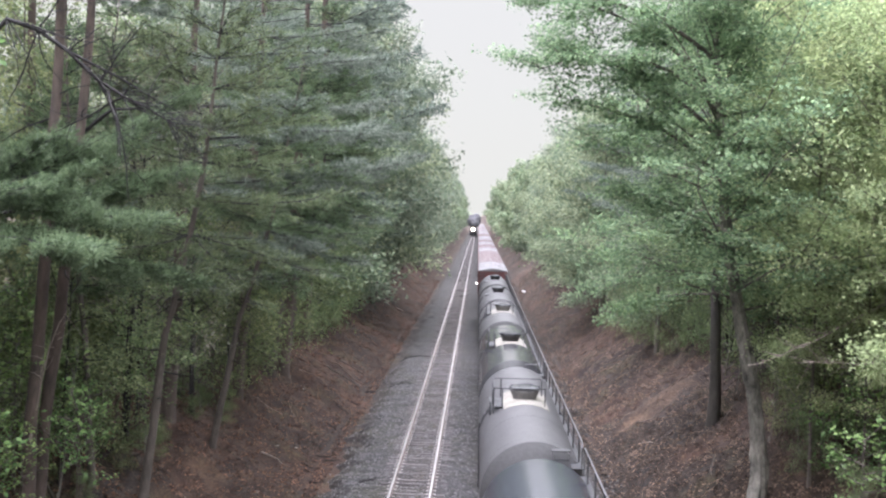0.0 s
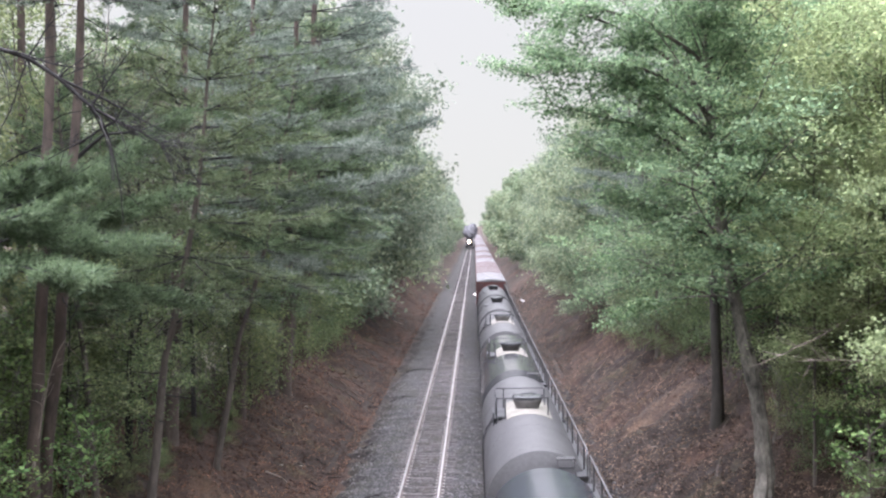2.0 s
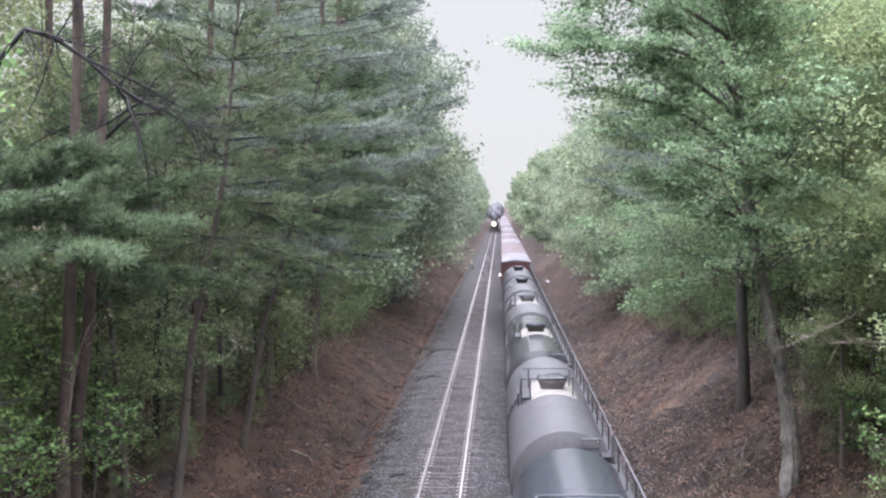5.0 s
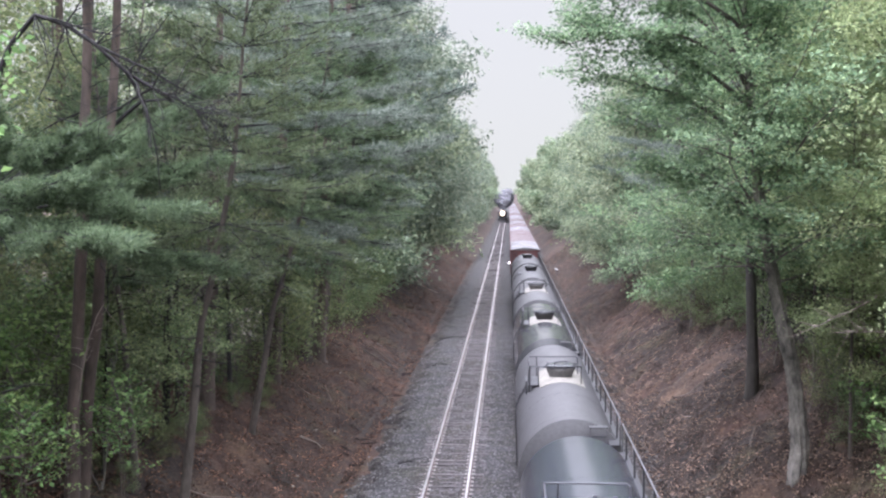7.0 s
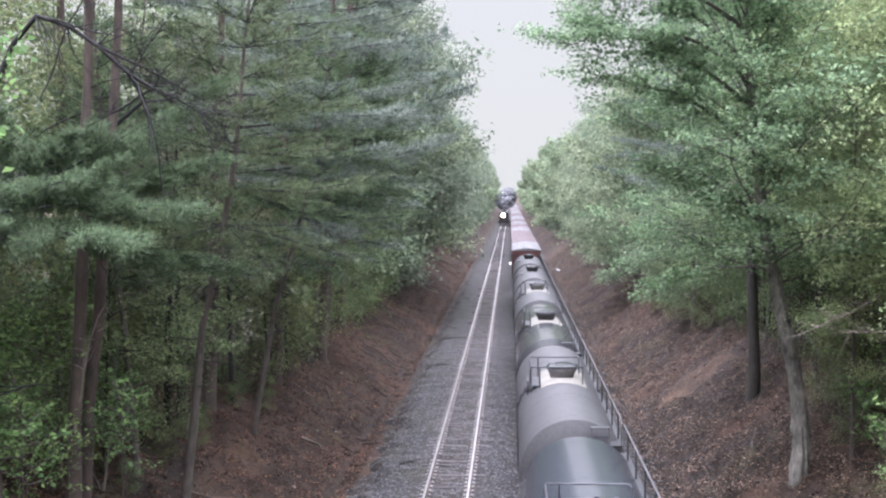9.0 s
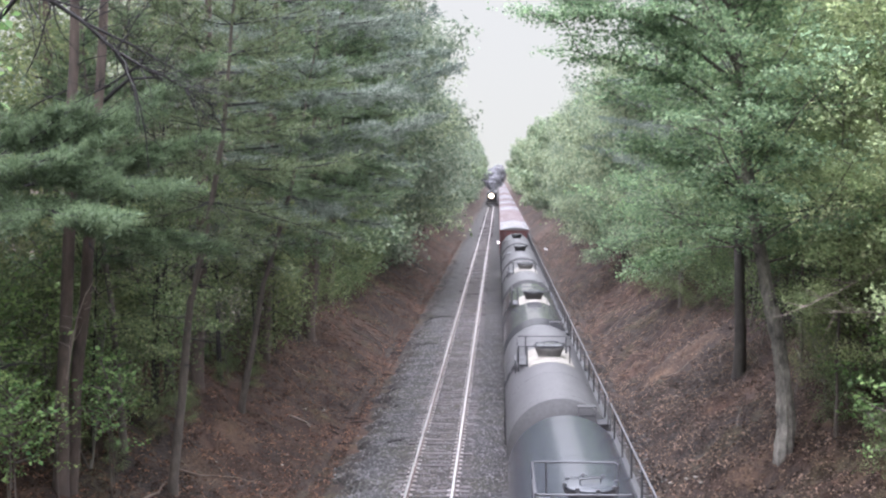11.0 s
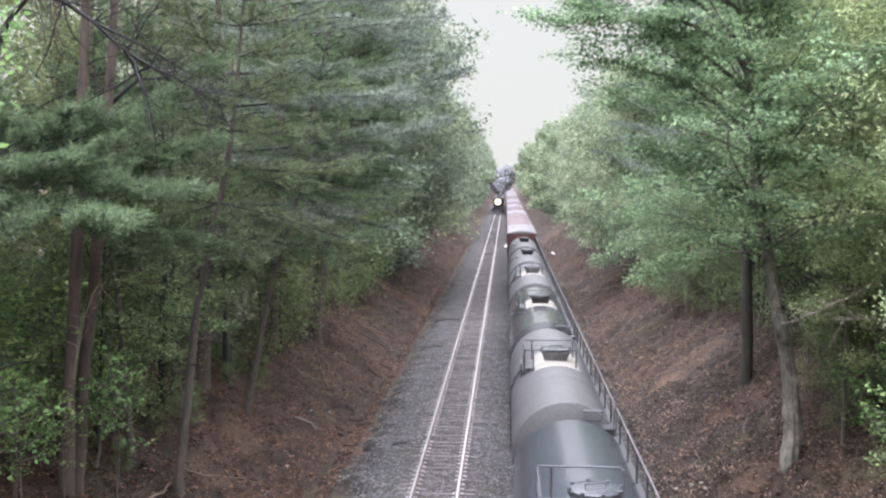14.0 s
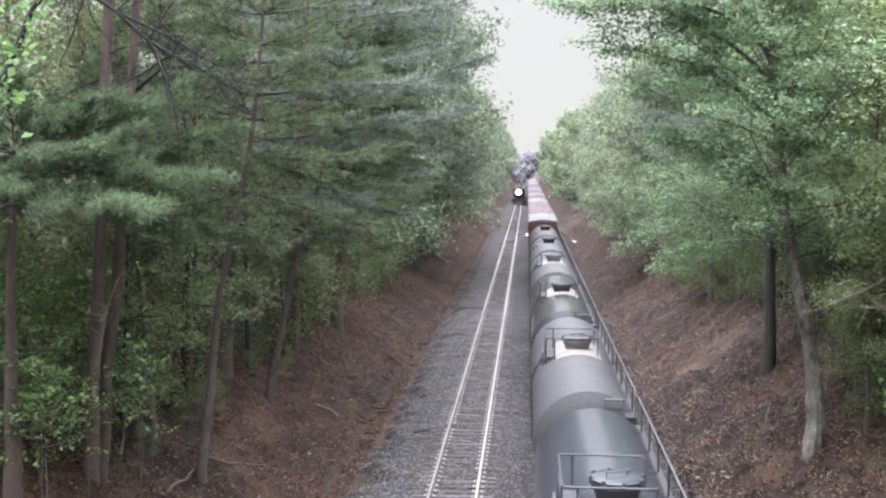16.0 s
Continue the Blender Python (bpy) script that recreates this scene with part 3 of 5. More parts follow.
    step = part("end_step", Shape().box(0.66, -7.42, 4.1, 0.50, 0.26, 0.03, bev=0.02), M_BLACK, car, "dark slate step plate on the car's end")
    for x in (0.43, 0.89):
        part("leg", Shape().box(x, -7.5, 3.62, 0.03, 0.04, 0.92), M_STEEL, step)
    part("step_brace", Shape().box(0.66, -7.5, 3.86, 0.42, 0.03, 0.06), M_RAILING, step)
    # end platform with its frame
    for e in (-1, 1):
        ep = Shape().box(1.05, e * 7.45, 2.9, 0.72, 0.05, 0.07)
        for x in (0.72, 1.38):
            ep.box(x, e * 7.45, 2.0, 0.06, 0.06, 1.8)
        for z in (1.4, 1.8, 2.2, 2.55):
            ep.box(1.05, e * 7.45, z, 0.66, 0.03, 0.04)
        part("end_ladder", ep, M_RAILING, car, "steel end ladder")
        bogie(car, e * 5.3)
        coupler(car, e * 7.15, e)
    return car


FIRST_HATCH, PITCH = 19.34, 15.96
TANKS = [(M_TANK_SATIN, "glossy dark grey tank car with a tubular hatch rail", False),
         (M_TANK_GREY, "dusty mid-grey tank car with white paint round its hatch", True),
         (M_TANK_DARK, "glossy dark grey tank car with white paint round its hatch", True),
         (M_TANK_GREY, "dusty mid-grey tank car with white paint round its hatch", True),
         (M_TANK_GREY, "mid-grey tank car with a plain dark hatch and no guard rail", False),
         (M_TANK_GREY, "mid-grey tank car coupled in front of a boxcar", False)]
for i, (paint, text, white) in enumerate(TANKS):
    tank_car(pose(TRACK_X, FIRST_HATCH + PITCH * i - HATCH_Y, 0), paint, text, white, guard=i < 4)


# ---- boxcars ----
def boxcar(at, roof_paint, label):
    L, W, z0, z1 = 17.1, 3.05, 1.05, 4.25
    car = thing("boxcar", label, "boxcar", "boxcars of the freight train", at)
    body = part("body", Shape().box(0, 0, (z0 + z1) / 2, W, L, z1 - z0, bev=0.04), M_MAROON, car, "maroon boxcar body")
    roof = Shape()
    prof = [(-W / 2 - 0.03, z1), (-W / 2 - 0.03, z1 + 0.06), (-W / 4, z1 + 0.22), (0, z1 + 0.30), (W / 4, z1 + 0.22), (W / 2 + 0.03, z1 + 0.06), (W / 2 + 0.03, z1)]
    v = [(x, y, z + 0.004) for y in (-L / 2 - 0.05, L / 2 + 0.05) for x, z in prof]
    k = len(prof)
    roof.add(v, [(i, (i + 1) % k, k + (i + 1) % k, k + i) for i in range(k)] + [tuple(range(k - 1, -1, -1)), tuple(range(k, 2 * k))])
    r = part("roof", roof, roof_paint, car, "ridged metal roof", angle=20)
    for i in range(13):
        y = -L / 2 + 0.35 + i * (L - 0.7) / 12
        rib = Shape()
        for (xa, za), (xb, zb) in zip(prof[1:5], prof[2:6]):
            rib.tube([(xa, y, za + 0.01), (xb, y, zb + 0.01)], 0.03, 6)
        part("roof_rib", rib, roof_paint, r)
    for e in (-1, 1):
        end = Shape()
        for j in range(7):
            end.box(0, e * (L / 2 + 0.03), 1.35 + 0.42 * j, W - 0.25, 0.07, 0.2, bev=0.02)
        part("end_corrugation", end, M_MAROON, body, "corrugated end")
        lad = Shape()
        for x in (-1.4, -1.0):
            lad.box(x, e * (L / 2 + 0.1), 2.6, 0.05, 0.05, 3.0)
        for j in range(8):
            lad.box(-1.2, e * (L / 2 + 0.1), 1.3 + 0.38 * j, 0.4, 0.03, 0.03)
        part("ladder", lad, M_STEEL, car, "steel end ladder")
        bogie(car, e * 6.2)
        coupler(car, e * 8.6, e)
    for side in (-1, 1):
        part("door", Shape().box(side * (W / 2 + 0.04), 0, 2.55, 0.08, 3.0, 2.8, bev=0.02), M_MAROON, car, "sliding side door")
    part("underframe", Shape().box(0, 0, 0.95, 0.6, L - 0.4, 0.2, bev=0.02), M_BLACK, car)
    return car


BOX_NEAR, BOX_PITCH = 111.8, 18.4
white_car = boxcar(pose(TRACK_X, BOX_NEAR + 8.55, 0), M_ROOFW, "maroon boxcar with a white metal roof")
pink_car = boxcar(pose(TRACK_X, BOX_NEAR + 8.55 + BOX_PITCH * 2, 0), M_ROOFP, "maroon boxcar with a faded pinkish metal roof")
for k in range(1, 26):
    if k == 2:
        continue
    copy_thing(pink_car if k in (1, 4, 6, 9, 10, 13, 16, 17, 20) else white_car, pose(TRACK_X, BOX_NEAR + 8.55 + BOX_PITCH * k, 0))
# marker reflector: its bright reflection is given as emission of the lens
lamp = thing("end_marker", "small white reflector on the boxcar corner, glowing for its reflection", "marker lamp", at=pose(TRACK_X - 1.75, BOX_NEAR - 0.3, 2.95))
part("bracket", Shape().box(0.14, 0.0, 0, 0.25, 0.05, 0.06), M_STEEL, lamp)
part("lens", Shape().lathe([(-0.05, 0.09), (0.05, 0.11)], "y", (0, 0, 0), 14), M_MARK, lamp, "white lens, glowing in place of a reflection")


# ---- steam train on the clear track ----
def locomotive():
    loco = thing("steam_locomotive", "black steam locomotive with a lit headlight, running on the clear track", "locomotive")
    b = Shape().lathe([(1.9, 0.95), (1.9, 1.0), (6.5, 1.02), (6.6, 1.08), (11.2, 1.18), (11.2, 0.3)], "y", (0, 0, 2.85), 32)
    part("boiler", b, M_LOCO, loco, "long black boiler")
    part("smokebox_front", Shape().lathe([(1.70, 0.35), (1.72, 0.7), (1.80, 0.92), (1.92, 0.96)], "y", (0, 0, 2.85), 28), M_LOCO, loco, "round smokebox door")
    part("chimney", Shape().lathe([(3.75, 0.30), (4.1, 0.28), (4.45, 0.33), (4.55, 0.40), (4.6, 0.36)], "z", (0, 2.7, 0), 20), M_LOCO, loco, "short black chimney")
    part("steam_dome", Shape().lathe([(3.7, 0.5), (4.2, 0.48), (4.45, 0.3), (4.5, 0.05)], "z", (0, 6.2, 0), 20), M_LOCO, loco)
    part("bell", Shape().lathe([(3.95, 0.2), (4.1, 0.17), (4.3, 0.08)], "z", (0, 4.4, 0), 14), M_PLATE, loco, "brass bell")
    # housing and lens oversized: the lamp's glare is built into their size
    hl = part("headlight", Shape().lathe([(1.35, 0.80), (1.40, 0.82), (1.75, 0.66), (1.85, 0.3)], "y", (0, 0, 3.3), 24), M_LOCO, loco, "round headlight housing")
    part("headlight_lens", Shape().lathe([(1.28, 0.62), (1.345, 0.80)], "y", (0, 0, 3.3), 24), M_LAMP, hl, "oversized glowing disc for the headlight's warm glare")
    part("bulb", Shape().lathe([(1.22, 0.05), (1.24, 0.2), (1.28, 0.24)], "y", (0, 0, 3.3), 18), M_BULB, hl, "bright white bulb")
    cab = Shape().box(0, 12.4, 2.9, 2.9, 2.4, 2.3, bev=0.05)
    cab.box(0, 12.5, 4.15, 3.1, 2.9, 0.18, taper=0.86, bev=0.05)
    part("cab", cab, M_LOCO, loco, "black driver's cab")
    for x in (-1.1, 1.1):
        part("cab_window", Shape().box(x, 11.18, 3.4, 0.5, 0.03, 0.6), M_GLASS, loco)
    part("footplate", Shape().box(0, 6.6, 1.75, 3.0, 10.6, 0.12, bev=0.02), M_LOCO, loco, "running board along the boiler")
    part("frame", Shape().box(0, 6.8, 1.15, 1.3, 11.5, 0.7, bev=0.03), M_LOCO, loco)
    part("pilot_beam", Shape().box(0, 0.95, 1.15, 2.9, 0.3, 0.5, bev=0.03), M_LOCO, loco, "front pilot beam")
    pilot = Shape()
    for k in range(13):
        x = -1.2 + 0.2 * k
        pilot.tube([(x, 0.8, 0.95), (x * 0.82, 0.15 + abs(x) * 0.35, 0.16)], 0.045, 6)
    pilot.tube([(-1.0, 0.5, 0.16), (0, 0.1, 0.14), (1.0, 0.5, 0.16)], 0.06, 6)
    part("pilot", pilot, M_LOCO, loco, "slatted black pilot")
    for x in (-1.3, 1.3):
        part("cylinder", Shape().lathe([(1.9, 0.2), (1.95, 0.42), (3.2, 0.42), (3.25, 0.2)], "y", (x, 0, 1.05), 20), M_LOCO, loco, "steam cylinder")
        part("marker_lamp", Shape().lathe([(0.72, 0.05), (0.76, 0.09), (0.86, 0.09)], "y", (x * 0.75, 0, 1.35), 14), M_WHITE, loco)
        part("handrail", Shape().tube([(x * 0.8, 2.0, 3.35), (x * 0.85, 11.0, 3.45)], 0.03, 6), M_STEEL, loco)
        for y in (4.6, 6.4, 8.2, 10.0):
            part("driving_wheel", Shape().lathe([(-0.07, 0.78), (-0.07, 0.82), (0.07, 0.82), (0.07, 0.78)], "x", (x * 0.58, y, 0.82), 24), M_LOCO, loco, "spoked driving wheel")
        part("side_rod", Shape().box(x * 0.78, 7.3, 0.85, 0.08, 6.0, 0.14, bev=0.02), M_STEEL, loco)
        part("leading_wheel", Shape().lathe([(-0.06, 0.42), (0.06, 0.42)], "x", (x * 0.58, 1.9, 0.42), 20), M_LOCO, loco)
    return loco


def tender():
    t = thing("tender", "black coal tender behind the locomotive", "tender")
    part("tank", Shape().box(0, 4.0, 2.2, 2.9, 7.4, 2.2, bev=0.08), M_LOCO, t, "black water tank")
    coal = Shape()
    rng = random.Random(4)
    for _ in range(60):
        coal.box(rng.uniform(-1.1, 1.1), rng.uniform(0.8, 4.6), 3.36 + rng.uniform(0, 0.25), *(rng.uniform(0.25, 0.5) for _ in range(3)), taper=0.6)
    part("coal", coal, M_BLACK, t, "heap of coal")
    part("frame", Shape().box(0, 4.0, 0.98, 2.4, 7.6, 0.24), M_LOCO, t)
    for y in (1.8, 6.2):
        bogie(t, y)
    return t


def coach(label):
    c = thing("passenger_coach", label, "coach", "coaches of the steam train")
    part("body", Shape().box(0, 12.0, 2.3, 3.0, 24.0, 2.5, bev=0.12), M_COACH, c, "dark green coach body")
    prof = [(-1.52, 3.5), (-1.3, 3.85), (-0.8, 4.08), (0, 4.16), (0.8, 4.08), (1.3, 3.85), (1.52, 3.5)]
    k = len(prof)
    rf = Shape().add([(x, y, z) for y in (-0.05, 24.05) for x, z in prof],
                     [(i, (i + 1) % k, k + (i + 1) % k, k + i) for i in range(k)] + [tuple(range(k - 1, -1, -1)), tuple(range(k, 2 * k))])
    part("roof", rf, M_BLACK, c, "sooty arched roof")
    for side in (-1, 1):
        for j in range(10):
            part("window", Shape().box(side * 1.5, 2.4 + 2.15 * j, 2.75, 0.05, 1.3, 0.75), M_GLASS, c)
    for y in (3.5, 20.5):
        bogie(c, y)
    return c


LOCO, TENDER = locomotive(), tender()
COACHES = [(coach("dark green passenger coach behind the tender"), 23.2)]
for off in (48.0, 72.8):
    COACHES.append((copy_thing(COACHES[0][0], pose(0, 0, 0)), off))


def puff_mesh(seed, r):
    """A billowing lump of smoke."""
    b = bmesh.new()
    bmesh.ops.create_icosphere(b, subdivisions=4, radius=r)
    off = Vector((seed * 3.7, seed * 1.3, seed * 2.1))
    for v in b.verts:
        d = v.co.normalized()
        k = 0.34 * noise.noise(d * 1.6 + off) + 0.24 * (1 - abs(noise.noise(d * 3.3 + off)) * 2) + 0.10 * (1 - abs(noise.noise(d * 7.0 - off)) * 2)
        v.co = v.co * (0.82 + k)
    me = bpy.data.meshes.new("puff")
    b.to_mesh(me)
    b.free()
    me.materials.append(M_SMOKE)
    me.polygons.foreach_set("use_smooth", [True] * len(me.polygons))
    return me


SMOKE = thing("smoke_plume", "billowing grey coal smoke above the locomotive", "smoke")
PUFFS = []
rng = random.Random(12)
for k in range(22):
    u = k / 21
    ob = part("puff", puff_mesh(k + 1, 0.55 + 1.75 * min(u * 1.6, 1) * rng.uniform(0.75, 1.15)), None, SMOKE)
    spread = 0.25 + 2.3 * u
    PUFFS.append((ob, (rng.uniform(-1, 1.15) * spread + 0.5 * u, 2.8 + 9.5 * u + rng.uniform(-1, 1) * spread, 5.0 + 5.9 * u ** 0.8 + rng.uniform(-0.55, 0.55) * spread), rng.uniform(-40, 40), rng.uniform(0.2, 0.9)))


# ---- trees ----
def curve_points(start, way, length, bend, n, rng, wob=0.06):
    """A limb that starts along way and bends towards bend (a vector per unit of length)."""
    pts, p, d = [Vector(start)], Vector(start), Vector(way).normalized()
    for _ in range(n):
        d = (d + Vector(bend) / n + Vector([rng.gauss(0, wob) for _ in range(3)])).normalized()
        p = p + d * (length / n)
        pts.append(p.copy())
    return pts


def leaf_shapes(centres, size, rng, spread, flat=0.5, slim=0.62, count=None, corners=4, layer=0.7):
    """Pointed leaves scattered round the centres (n, 3), with four corners or three."""
    c = np.asarray(centres, dtype=float)
    if count is not None:
        c = c[rng.integers(0, len(c), count)]
    n = len(c)
    c = c + np.clip(rng.normal(0, 1, (n, 3)), -1.7, 1.7) * np.array([spread, spread, spread * layer])
    up = rng.normal(0, 1, (n, 3))
    up[:, 2] = np.abs(up[:, 2]) + flat
    up /= np.linalg.norm(up, axis=1, keepdims=True)
    a = np.cross(up, rng.normal(0, 1, (n, 3)))
    a /= np.linalg.norm(a, axis=1, keepdims=True) + 1e-9
    b = np.cross(up, a)
    L = (size * rng.uniform(0.6, 1.35, n) / 2)[:, None]
    a, b = a * L, b * L * slim
    sag = up * L * 0.25
    if corners == 3:
        return np.stack([c - a - sag + b, c - a * 0.7 - b, c + a], 1)
    return np.stack([c - a - sag, c + b, c + a - sag, c - b], 1)


def needle_shapes(points, ways, size, rng, per, width=0.075):
    """Tufts of needles round twig points; ways are the twig directions."""
    p, d = np.repeat(points, per, 0), np.repeat(ways, per, 0)
    n = len(p)
    d = d * 0.9 + rng.normal(0, 0.95, (n, 3)) + np.array([0, 0, 0.3])
    d /= np.linalg.norm(d, axis=1, keepdims=True)
    b = np.cross(d, rng.normal(0, 1, (n, 3)))
    b /= np.linalg.norm(b, axis=1, keepdims=True) + 1e-9
    L = (size * rng.uniform(0.6, 1.3, n))[:, None]
    p = p + rng.normal(0, 0.06, (n, 3))
    return np.stack([p + b * L * width, p + d * L, p - b * L * width], 1)


def trunk_shape(h, r, lean, rng, n=18, flare=1.5, bends=None):
    pts, radii = [], []
    px = py = 0.0
    for i in range(n + 1):
        u = i / n
        bow_x = float(np.interp(u * h, [b[0] for b in bends], [b[1] for b in bends])) if bends else 0.0
        pts.append((lean[0] * u * h + px + bow_x, lean[1] * u * h + py, u * h - (0.5 if i == 0 else 0)))
        radii.append(r * ((1 - u) ** 0.85 * 0.93 + 0.07) * (flare if i == 0 else rng.uniform(0.93, 1.08)))
        px += rng.gauss(0, 0.012 * h / n * 2)
        py += rng.gauss(0, 0.012 * h / n * 2)
    pts.insert(1, tuple(a * 0.9 + b * 0.1 for a, b in zip(pts[0], pts[1])))
    pts[1] = (pts[1][0], pts[1][1], 0.35)
    radii.insert(1, r * 1.08)
    return pts, radii


def along(pts, z):
    for a, b in zip(pts, pts[1:]):
        if b[2] >= z:
            k = (z - a[2]) / max(b[2] - a[2], 1e-6)
            return Vector(a).lerp(Vector(b), k)
    return Vector(pts[-1])


def broadleaf(name, label, category, group, seed, h, r, base, spread, leaves, leaf, leaf_mat, bark, lean=(0, 0), limbs=14, rise=(15, 55), side=None, tuft=0.5, twigs=5, droop=0.0, near=True, flat=0.5, wood=None, layer=0.7, veil=0, arches=(), ridged=False, bends=None):
    """A deciduous tree: base is the share of bare trunk; side leans the crown towards a direction."""
    rng, nrg = random.Random(seed), np.random.default_rng(seed)
    tree = thing(name, label, category, group)
    pts, radii = trunk_shape(h * 0.92, r, lean, rng, bends=bends)
    if ridged:
        # deeply furrowed bark, with root flares at the foot
        fine = [(Vector(a).lerp(Vector(b), k / 5), ra + (rb - ra) * k / 5) for a, b, ra, rb in zip(pts, pts[1:], radii, radii[1:]) for k in range(5)]
        turns = [rng.uniform(0, 6.28) for _ in range(4)]

        def furrow(i, w):
            z = fine[i][0].z
            foot = max(0.0, 1.3 - z) / 1.3
            return (1 + 0.10 * math.sin(9 * w + turns[0] + 2.2 * math.sin(z * 0.9)) + 0.05 * math.sin(5 * w - turns[1] + z * 0.8) + 0.05 * math.sin(2 * w + turns[2] + z * 1.7)
                    + 0.07 * math.sin(z * 5.1 + turns[3] + 3 * w) + foot * foot * (0.10 * math.cos(4 * w + turns[3]) - 0.1) + 0.09 * math.sin(7 * w + 6.3 * math.sin(z * 2.1 + 2 * w)))
        stem = Shape().tube([p for p, q in fine], [q for p, q in fine], 40, ridge=furrow)
    else:
        stem = Shape().tube(pts, radii, 12 if near else 6)
    trunk = part("trunk", stem, bark, tree, angle=70) if near else None
    centres = []
    # short leafy shoots on one side of the trunk, then long arching limbs
    for i in range(veil):
        shoot = curve_points(along(pts, h * (base * 1.12 + (0.9 - base * 1.12) * (i + rng.random()) / veil)), (rng.uniform(-0.9, 0.9), -1, rng.uniform(-0.2, 0.6)), rng.uniform(1.0, 2.8), (0, 0, -0.1), 5, rng, 0.1)
        part("limb", Shape().tube(shoot, [0.03 - 0.005 * k for k in range(6)], 5, False), wood or bark, trunk, angle=70)
        centres += shoot[2:] * 2
    for z, turn, lift, L in arches:
        w, e = radians(turn), radians(lift)
        bow_limb = curve_points(along(pts, z), (math.cos(w) * math.cos(e), math.sin(w) * math.cos(e), math.sin(e)), L, (0, 0, -0.95), 9, rng, 0.05)
        piece = Shape().tube(bow_limb, [r * 0.3 * (1 - 0.095 * k) for k in range(10)], 7, False)
        for j in range(16):
            at = bow_limb[3 + j % 7]
            twig = curve_points(at, (rng.uniform(-1, 0.4), rng.uniform(-1, 1), rng.uniform(-0.5, 0.7)), rng.uniform(0.7, 1.7), (0, 0, -0.15), 4, rng, 0.12)
            piece.tube(twig, [0.02 - 0.004 * k for k in range(5)], 4, False)
            centres += twig[1:] * 2
        part("limb", piece, wood or bark, trunk, angle=70)
    for i in range(limbs):
        u = (i + rng.random() * 0.6) / limbs
        z = h * (base + (0.90 - base) * u)
        az = i * 2.4 + rng.uniform(-0.4, 0.4)
        el = radians(rise[0] + (rise[1] - rise[0]) * u + rng.uniform(-8, 8))
        way = Vector((math.cos(az) * math.cos(el), math.sin(az) * math.cos(el), math.sin(el)))
        L = spread * (0.55 + 0.6 * math.sin(math.pi * min(u * 0.8 + 0.18, 1))) * rng.uniform(0.8, 1.15)
        if side:
            L *= 1 + 0.45 * (way.x * side[0] + way.y * side[1])
        limb = curve_points(along(pts, z), way, L, (0, 0, 0.25 - droop), 7, rng, 0.15 if near else 0.06)
        r0 = max(r * 0.18 * (1 - 0.65 * u), 0.022)
        piece = Shape() if near else stem
        piece.tube(limb, [r0 * (1 - 0.85 * k / 7) for k in range(8)], 6 if near else 3, False)
        centres += limb[2 if near else 4:]
        for j in range(twigs):
            k = rng.uniform(0.25, 0.97)
            at = limb[int(k * 7)]
            ta = az + rng.choice((-1, 1)) * rng.uniform(0.4, 1.3)
            te = el + rng.uniform(-0.5, 0.5)
            tw = Vector((math.cos(ta) * math.cos(te), math.sin(ta) * math.cos(te), math.sin(te)))
            twig = curve_points(at, tw, L * rng.uniform(0.25, 0.5) * (1.15 - k * 0.5), (0, 0, 0.1 - droop * 1.5), 4, rng, 0.12)
            if near:
                piece.tube(twig, [r0 * 0.32 * (1 - 0.8 * q / 4) for q in range(5)], 4, False)
            centres += twig[2:] + [twig[-1]]
        if near:
            part("limb", piece, wood or bark, trunk, angle=70)
    if not near:
        part("trunk", stem, bark, tree, "trunk and limbs", angle=70)
    if leaves:
        shapes = leaf_shapes([tuple(c) for c in centres], leaf, nrg, tuft, count=leaves, corners=4 if near else 3, flat=flat, layer=layer)
        part("crown", leaf_mesh("crown", shapes, leaf_mat), None, tree, "leafy crown")
    return tree


